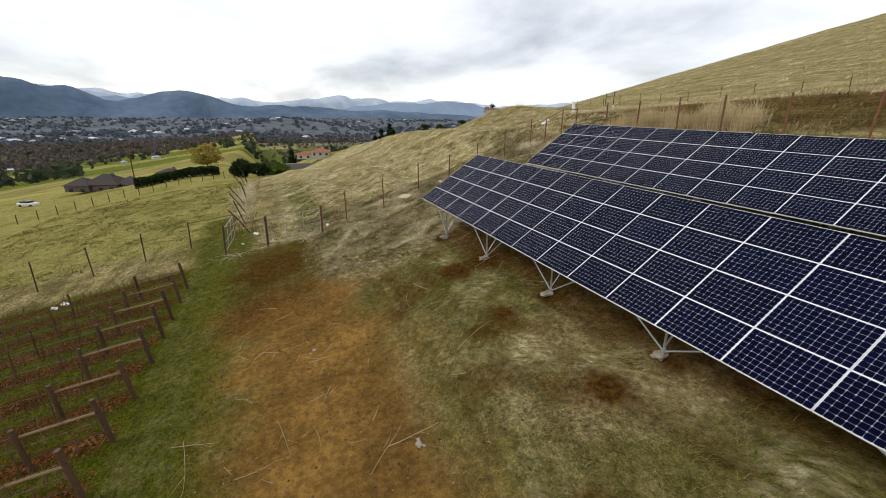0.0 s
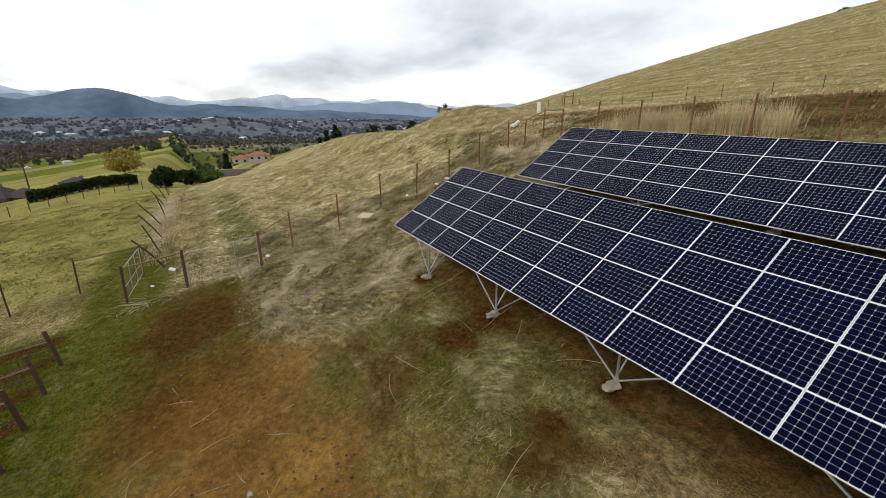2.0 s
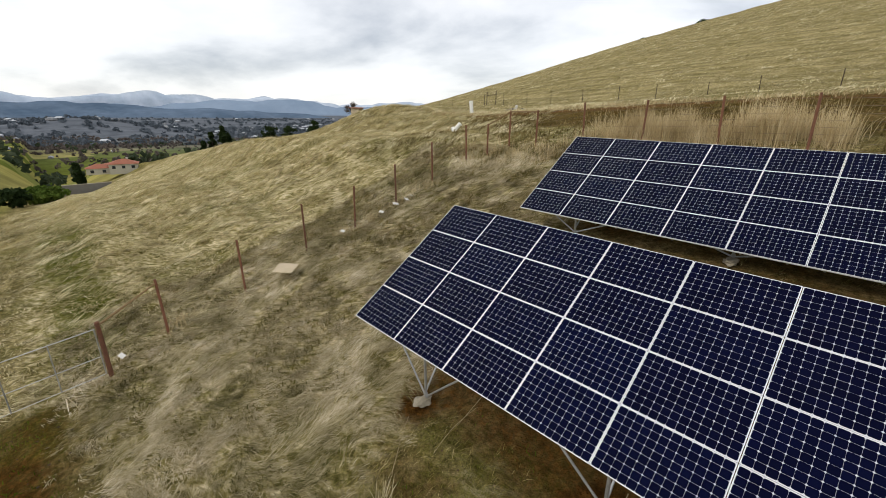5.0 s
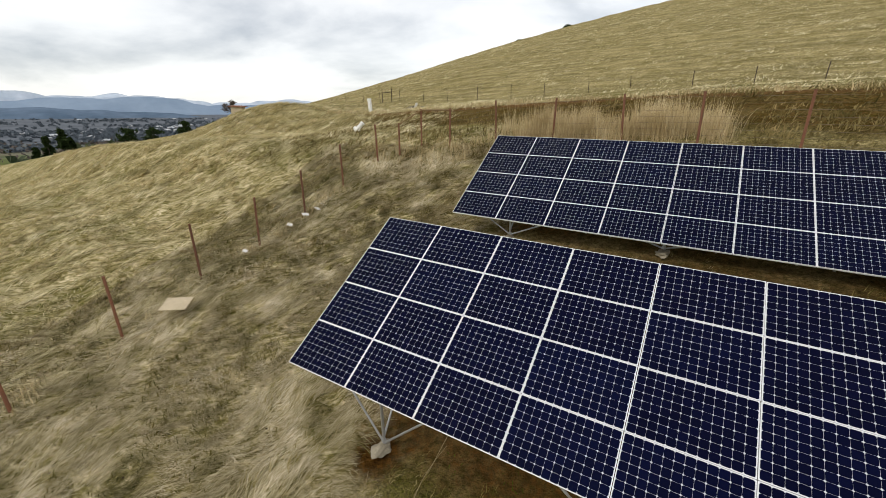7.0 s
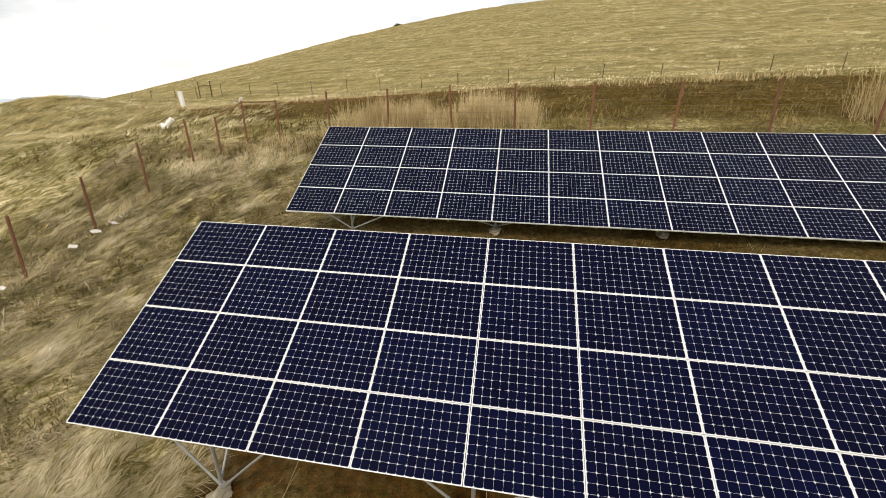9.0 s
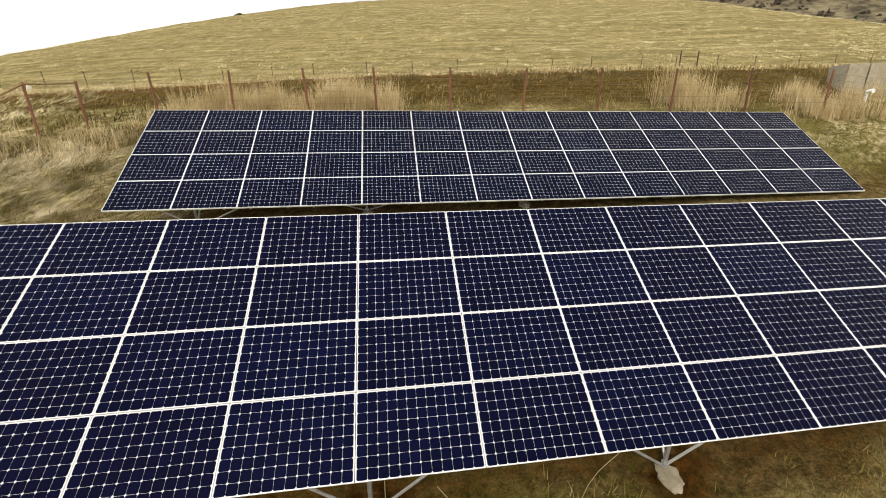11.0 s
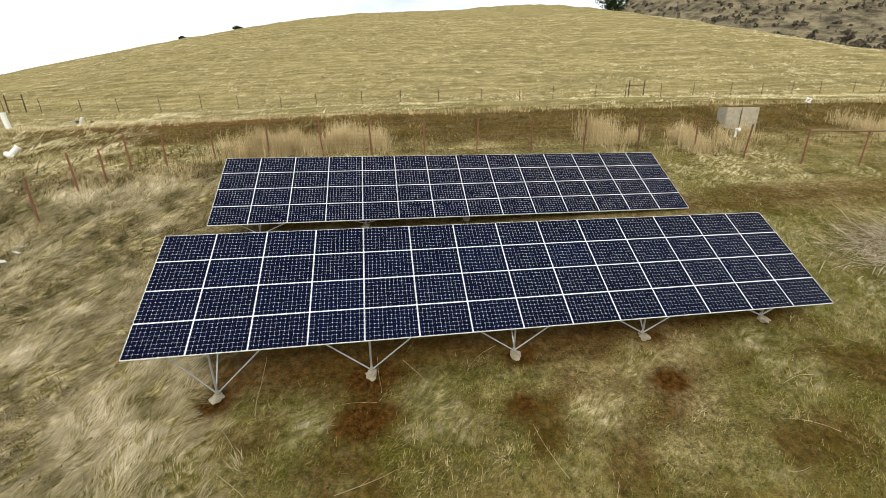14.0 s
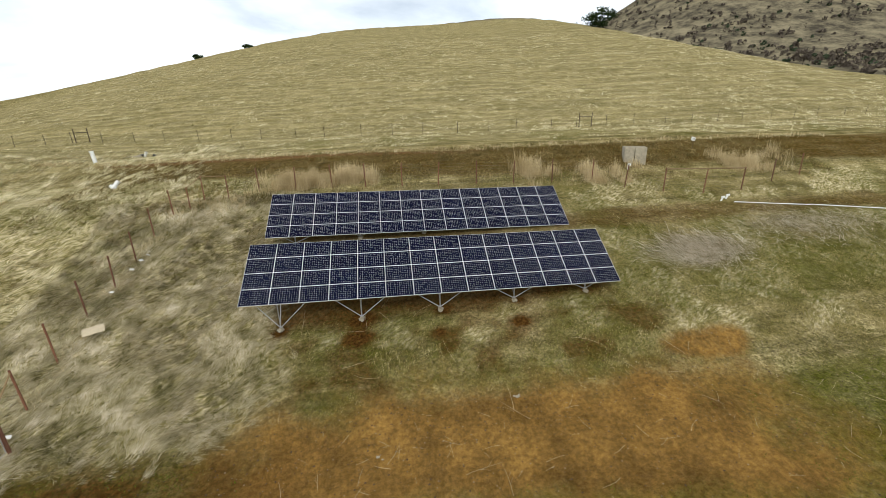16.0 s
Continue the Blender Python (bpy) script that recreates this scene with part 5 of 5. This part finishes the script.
# hedge by the farmhouse
def hedge(a, b, h, w, label):
    root = tagged(new("hedge"), label, "hedge")
    root.location = (*a, ground_z(*a))
    r = np.random.default_rng(5)
    m = 5200
    t = r.random(m)
    x, y = a[0] + (b[0] - a[0]) * t, a[1] + (b[1] - a[1]) * t
    side = r.uniform(-1, 1, m) * w / 2
    z = height(x, y) + h * np.sqrt(r.random(m)) * (0.85 + 0.3 * cloudy(t * 14, t * 0, 9))
    c = np.stack([x + side, y + side * 0.2, z], -1) - np.array(root.location)
    d1, d2 = r.normal(size=(m, 3)), r.normal(size=(m, 3))
    d1 /= np.linalg.norm(d1, axis=1)[:, None]; d2 = np.cross(d1, d2); d2 /= np.linalg.norm(d2, axis=1)[:, None]
    v = np.stack([c - d1 * 0.3, c + d2 * 0.2, c + d1 * 0.3, c - d2 * 0.2], 1).reshape(-1, 3)
    ob = new("foliage", big_mesh("foliage", v, np.arange(m * 4).reshape(-1, 4), np.zeros((0, 3), np.int32), LEAF_DARK))
    ob.parent = root


hedge((-80, -33), (-86, -18), 1.9, 2.6, "long dark clipped hedge below the field")


# ---- houses ----
TILE_RED = mat("red_roof_tiles", (0.34, 0.115, 0.06), 0.85, 0, 0.3, 1.5, 0.3, (0.24, 0.085, 0.05), fine=9)
TILE_DARK = mat("dark_brown_shingles", (0.045, 0.032, 0.03), 0.9, 0, 0.3, 1.5, 0.3, fine=9)
STUCCO = mat("pale_stucco", (0.5, 0.47, 0.38), 0.9, 0, 0.15, 1.0, 0.1)
TANWALL = mat("tan_house_wall", (0.14, 0.1, 0.075), 0.9, 0, 0.2, 1.0, 0.1)
GREYROOF = mat("pale_metal_roof", (0.4, 0.42, 0.44), 0.6, 0.2, 0.2, 1.0, 0.05, random_ob=0.4)
GLASS = mat("dark_window_glass", (0.02, 0.025, 0.03), 0.12, 0, 0.1, 2, 0.0)
STONEWALL = mat("grey_block_wall", (0.2, 0.19, 0.17), 0.95, 0, 0.25, 2, 0.3)


def hip_roof(bm, w, d, z, rise, over, ridge_):
    a, b = w / 2 + over, d / 2 + over
    v = [bm.verts.new(p) for p in ((-a, -b, z), (a, -b, z), (a, b, z), (-a, b, z), (-ridge_ / 2, 0, z + rise), (ridge_ / 2, 0, z + rise))]
    for f in ((0, 1, 5, 4), (1, 2, 5), (2, 3, 4, 5), (3, 0, 4), (3, 2, 1, 0)):
        bm.faces.new([v[i] for i in f])
    return bm


def house(x, y, turn, blocks, wall, roof, label, name="house"):
    """blocks: centre x, y, width, depth, wall height, roof rise."""
    root = tagged(new(name), label, "house")
    zs = ground_z(x, y)
    root.location, root.rotation_euler = (x, y, zs - 0.3), (0, 0, turn)
    for cx, cy, w, d, h, rise in blocks:
        bm = bmesh.new(); bm_box(bm, (w, d, h), Matrix.Translation((cx, cy, h / 2)), 0.03)
        wl_ = part("wall", bm, wall, root)
        bm = bmesh.new(); hip_roof(bm, w, d, h - 0.02, rise, 0.6, max(w - d, 0.5))
        rf = part("roof", bm, roof, root, smooth=False)
        rf.location = (cx, cy, 0)
        for k in range(max(2, int(w / 3.2))):
            wx = cx - w / 2 + (k + 0.5) * w / max(2, int(w / 3.2))
            for sy in (-1, 1):
                bm = bmesh.new(); bm_box(bm, (1.2, 0.08, 1.2), Matrix.Translation((wx, cy + sy * (d / 2 + 0.03), h - 1.3)), 0.01)
                part("window", bm, GLASS, wl_)
        for sx in (-1, 1):
            bm = bmesh.new(); bm_box(bm, (0.08, 1.3, 1.2), Matrix.Translation((cx + sx * (w / 2 + 0.03), cy, h - 1.3)), 0.01)
            part("window", bm, GLASS, wl_)
    bm = bmesh.new(); bm_box(bm, (0.8, 0.8, 1.6), Matrix.Translation((blocks[0][0] + 1.5, blocks[0][1] + 0.5, blocks[0][4] + blocks[0][5] * 0.8)), 0.03)
    part("chimney", bm, wall, root)
    return root


villa = house(-128, 8.0, radians(80), ((4.0, 0, 10, 8, 4.2, 1.9), (-5, 2, 8, 7, 2.6, 1.7), (-2, 7, 7, 6, 2.6, 1.5)), STUCCO, TILE_RED, "pale stucco house with red tiled hip roofs")
villa.scale, villa.location.z = (0.6, 0.6, 0.6), villa.location.z + 1.6
house(-98, -42.5, radians(72), ((0, 0, 10, 8, 2.2, 3.0), (-6.5, -1.5, 7, 7, 2.0, 2.3), (6.5, 1, 7, 7, 2.0, 2.2)), TANWALL, TILE_DARK, "long low house with dark shingled hip roofs", "house").scale = (0.72, 0.72, 0.72)
house(-102, -30.5, radians(72), ((0, 0, 7, 6, 2.4, 1.6),), TANWALL, TILE_DARK, "small dark-roofed outbuilding by the hedge", "outbuilding").scale = (0.65, 0.65, 0.6)
wall_ = tagged(new("garden_wall"), "grey block garden wall below the red-roofed house", "wall")
wall_.location = (-88, -5.5, ground_z(-88, -5.5))
bm = bmesh.new(); bm_box(bm, (0.3, 11, 2.6), Matrix.Translation((0, 3.5, 1.0)), 0.03)
part("blockwork", bm, STONEWALL, wall_)
bm = bmesh.new(); bm_box(bm, (0.4, 11.2, 0.1), Matrix.Translation((0, 3.5, 2.34)), 0.02)
part("coping", bm, CONCRETE, wall_)

ob = tagged(new("utility_pole"), "tall wooden utility pole by the farmhouse", "utility pole")
ob.location = (-99, -37.5, ground_z(-99, -37.5))
bm = bmesh.new(); bm_tube(bm, [(0, 0, -0.5), (0, 0.1, 9.5)], 0.15, 8, 0.1)
part("shaft", bm, POSTWOOD, ob)
bm = bmesh.new(); bm_box(bm, (0.12, 2.2, 0.12), Matrix.Translation((0, 0.1, 8.9)), 0.01)
part("crossarm", bm, POSTWOOD, ob)

car = tagged(new("parked_car"), "small white parked car beside the low house", "car")
car.scale = (0.8, 0.8, 0.8)
car.location, car.rotation_euler = (-86, -53, ground_z(-86, -53) + 0.05), (0, 0, 1.2)
bm = bmesh.new(); bm_box(bm, (4.2, 1.7, 0.65), Matrix.Translation((0, 0, 0.62)), 0.12)
part("body", bm, WHITEPIPE, car)
bm = bmesh.new(); bm_box(bm, (2.3, 1.5, 0.55), Matrix.Translation((-0.2, 0, 1.16)), 0.18)
part("cabin", bm, GLASS, car)
for sx in (-1.3, 1.3):
    for sy in (-0.8, 0.8):
        bm = bmesh.new(); bm_tube(bm, [(sx, sy - 0.1, 0.32), (sx, sy + 0.1, 0.32)], 0.32, 14)
        part("wheel", bm, RUBBER, car)

# the field fence above the farmhouse
fld = []
for k in range(17):
    f = k / 16
    x, y = -50 - 22 * f, -42 + 28 * f
    fld.append(post(x, y, 1.4, 0.06, (j(0.04), j(0.04)), POSTWOOD, label="wooden field fence post below the slope", sides=6, group="field fence posts"))
wires(fld, (0.5, 0.9), "fence_wire", "wires of the lower field fence", 0.006)


# ---- valley woods, orchards and town ----
def clumps(name, xs, ys, size, hgt, material, label, category="trees"):
    """Far trees: uneven tufts of leaf-like shards, joined."""
    m = 9
    n = len(xs)
    r = np.random.default_rng(len(xs) + 3)
    c = np.stack([xs, ys, height(xs, ys)], -1)
    c = np.repeat(c, m, 0)
    s = np.repeat(size, m); hh = np.repeat(hgt, m)
    off = r.normal(size=(n * m, 3)); off /= np.linalg.norm(off, axis=1)[:, None]
    c = c + np.stack([off[:, 0] * s * 0.5, off[:, 1] * s * 0.5, hh * (0.5 + 0.42 * off[:, 2])], -1)
    d1, d2 = r.normal(size=(n * m, 3)), r.normal(size=(n * m, 3))
    d1 /= np.linalg.norm(d1, axis=1)[:, None]; d2 = np.cross(d1, d2); d2 /= np.linalg.norm(d2, axis=1)[:, None]
    k = (s * 0.42)[:, None]
    v = np.stack([c - d1 * k, c + d2 * k * 0.8, c + d1 * k, c - d2 * k * 0.8], 1).reshape(-1, 3)
    return tagged(new(name, big_mesh(name, v, np.arange(n * m * 4).reshape(-1, 4), np.zeros((0, 3), np.int32), material)), label, category, kind="stuff")


def sown(n, r0, r1, a0, a1, keep):
    r = np.random.default_rng(n)
    rad = np.exp(r.uniform(math.log(r0), math.log(r1), n * 3)); a = np.radians(r.uniform(a0, a1, n * 3))
    x, y = rad * np.cos(a), rad * np.sin(a)
    ok_ = r.random(n * 3) < keep(x, y)
    return x[ok_][:n], y[ok_][:n], r


VT_BARE = blade_mat("grey_brown_winter_trees", [(0.085, 0.07, 0.062), (0.125, 0.105, 0.092), (0.18, 0.15, 0.125)])
VT_GREEN = blade_mat("dark_valley_evergreens", [(0.03, 0.045, 0.026), (0.055, 0.072, 0.04), (0.085, 0.1, 0.06)])
# Town trees take a blue-grey leaf colour that stands in for haze.
VT_HAZE = blade_mat("hazed_town_trees", [(0.075, 0.092, 0.11), (0.11, 0.13, 0.15), (0.16, 0.18, 0.2)])
x, y, r_ = sown(5200, 620, 1250, 150, 214, lambda x, y: 0.12 + 0.88 * smooth01(cloudy(x / 90, y / 160, 201), 0.45, 0.54))
clumps("winter_woods", x, y, r_.uniform(3, 7, len(x)), r_.uniform(3, 7, len(x)), VT_BARE, "leafless grey-brown woods on the valley floor")
x, y, r_ = sown(260, 300, 1100, 145, 212, lambda x, y: smooth01(cloudy(x / 80, y / 50, 205), 0.5, 0.6))
clumps("valley_evergreens", x, y, r_.uniform(4, 8, len(x)), r_.uniform(5, 11, len(x)), VT_GREEN, "dark evergreens scattered over the valley")
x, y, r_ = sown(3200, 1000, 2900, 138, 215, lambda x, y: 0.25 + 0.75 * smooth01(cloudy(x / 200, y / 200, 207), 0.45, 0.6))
clumps("town_trees", x, y, r_.uniform(6, 14, len(x)), r_.uniform(4, 9, len(x)), VT_HAZE, "trees among the distant town, coloured blue-grey for haze")
SCRUB = blade_mat("grey_scrub_twigs", [(0.06, 0.05, 0.042), (0.11, 0.09, 0.07), (0.2, 0.165, 0.12)])
x, y, r_ = sown(1100, 240, 560, 18, 62, lambda x, y: smooth01(x + y, 300, 350) * smooth01(cloudy(x / 25, y / 25, 209), 0.42, 0.58))
clumps("burnt_scrub", x, y, r_.uniform(1.2, 3.2, len(x)), r_.uniform(1.2, 4.0, len(x)), SCRUB, "bare grey scrub on the hill beyond")
x, y, r_ = sown(160, 240, 560, 18, 62, lambda x, y: smooth01(x + y, 300, 350) * smooth01(cloudy(x / 25, y / 25, 210), 0.5, 0.6))
clumps("burnt_scrub", x, y, r_.uniform(1.5, 3, len(x)), r_.uniform(1.2, 2.6, len(x)), VT_GREEN, "dark green scrub on the hill beyond")

FARWALL = mat("far_house_wall", (0.36, 0.36, 0.36), 0.9, 0, 0.2, 0.3, 0, random_ob=0.45)
bm = bmesh.new(); bm_box(bm, (14, 9, 4), Matrix.Translation((0, 0, 2)))
far_wall = bpy.data.meshes.new("wall"); bm.to_mesh(far_wall); bm.free(); far_wall.materials.append(FARWALL)
bm = bmesh.new(); hip_roof(bm, 14, 9, 4, 3, 0.5, 8)
far_roof = bpy.data.meshes.new("roof"); bm.to_mesh(far_roof); bm.free(); far_roof.materials.append(GREYROOF)
x, y, r_ = sown(16, 520, 900, 158, 205, lambda x, y: 1 + 0 * x)
x2, y2, r2 = sown(120, 1100, 2800, 142, 210, lambda x, y: smooth01(cloudy(x / 200, y / 200, 207), 0.42, 0.55))
for q, (hx, hy) in enumerate(zip(np.r_[x, x2], np.r_[y, y2])):
    ob = tagged(new("far_building"), "small pale-roofed building on the valley floor", "building", "buildings of the valley")
    big = 0.55 if q < len(x) else srng.uniform(0.8, 1.9)
    ob.location, ob.rotation_euler, ob.scale = (hx, hy, ground_z(hx, hy)), (0, 0, srng.uniform(0, 3.14)), (big, big, 0.5 if big < 1 else 1 + 0.25 * (big - 1))
    for nm, me in (("wall", far_wall), ("roof", far_roof)):
        o = new(nm, me); o.parent = ob
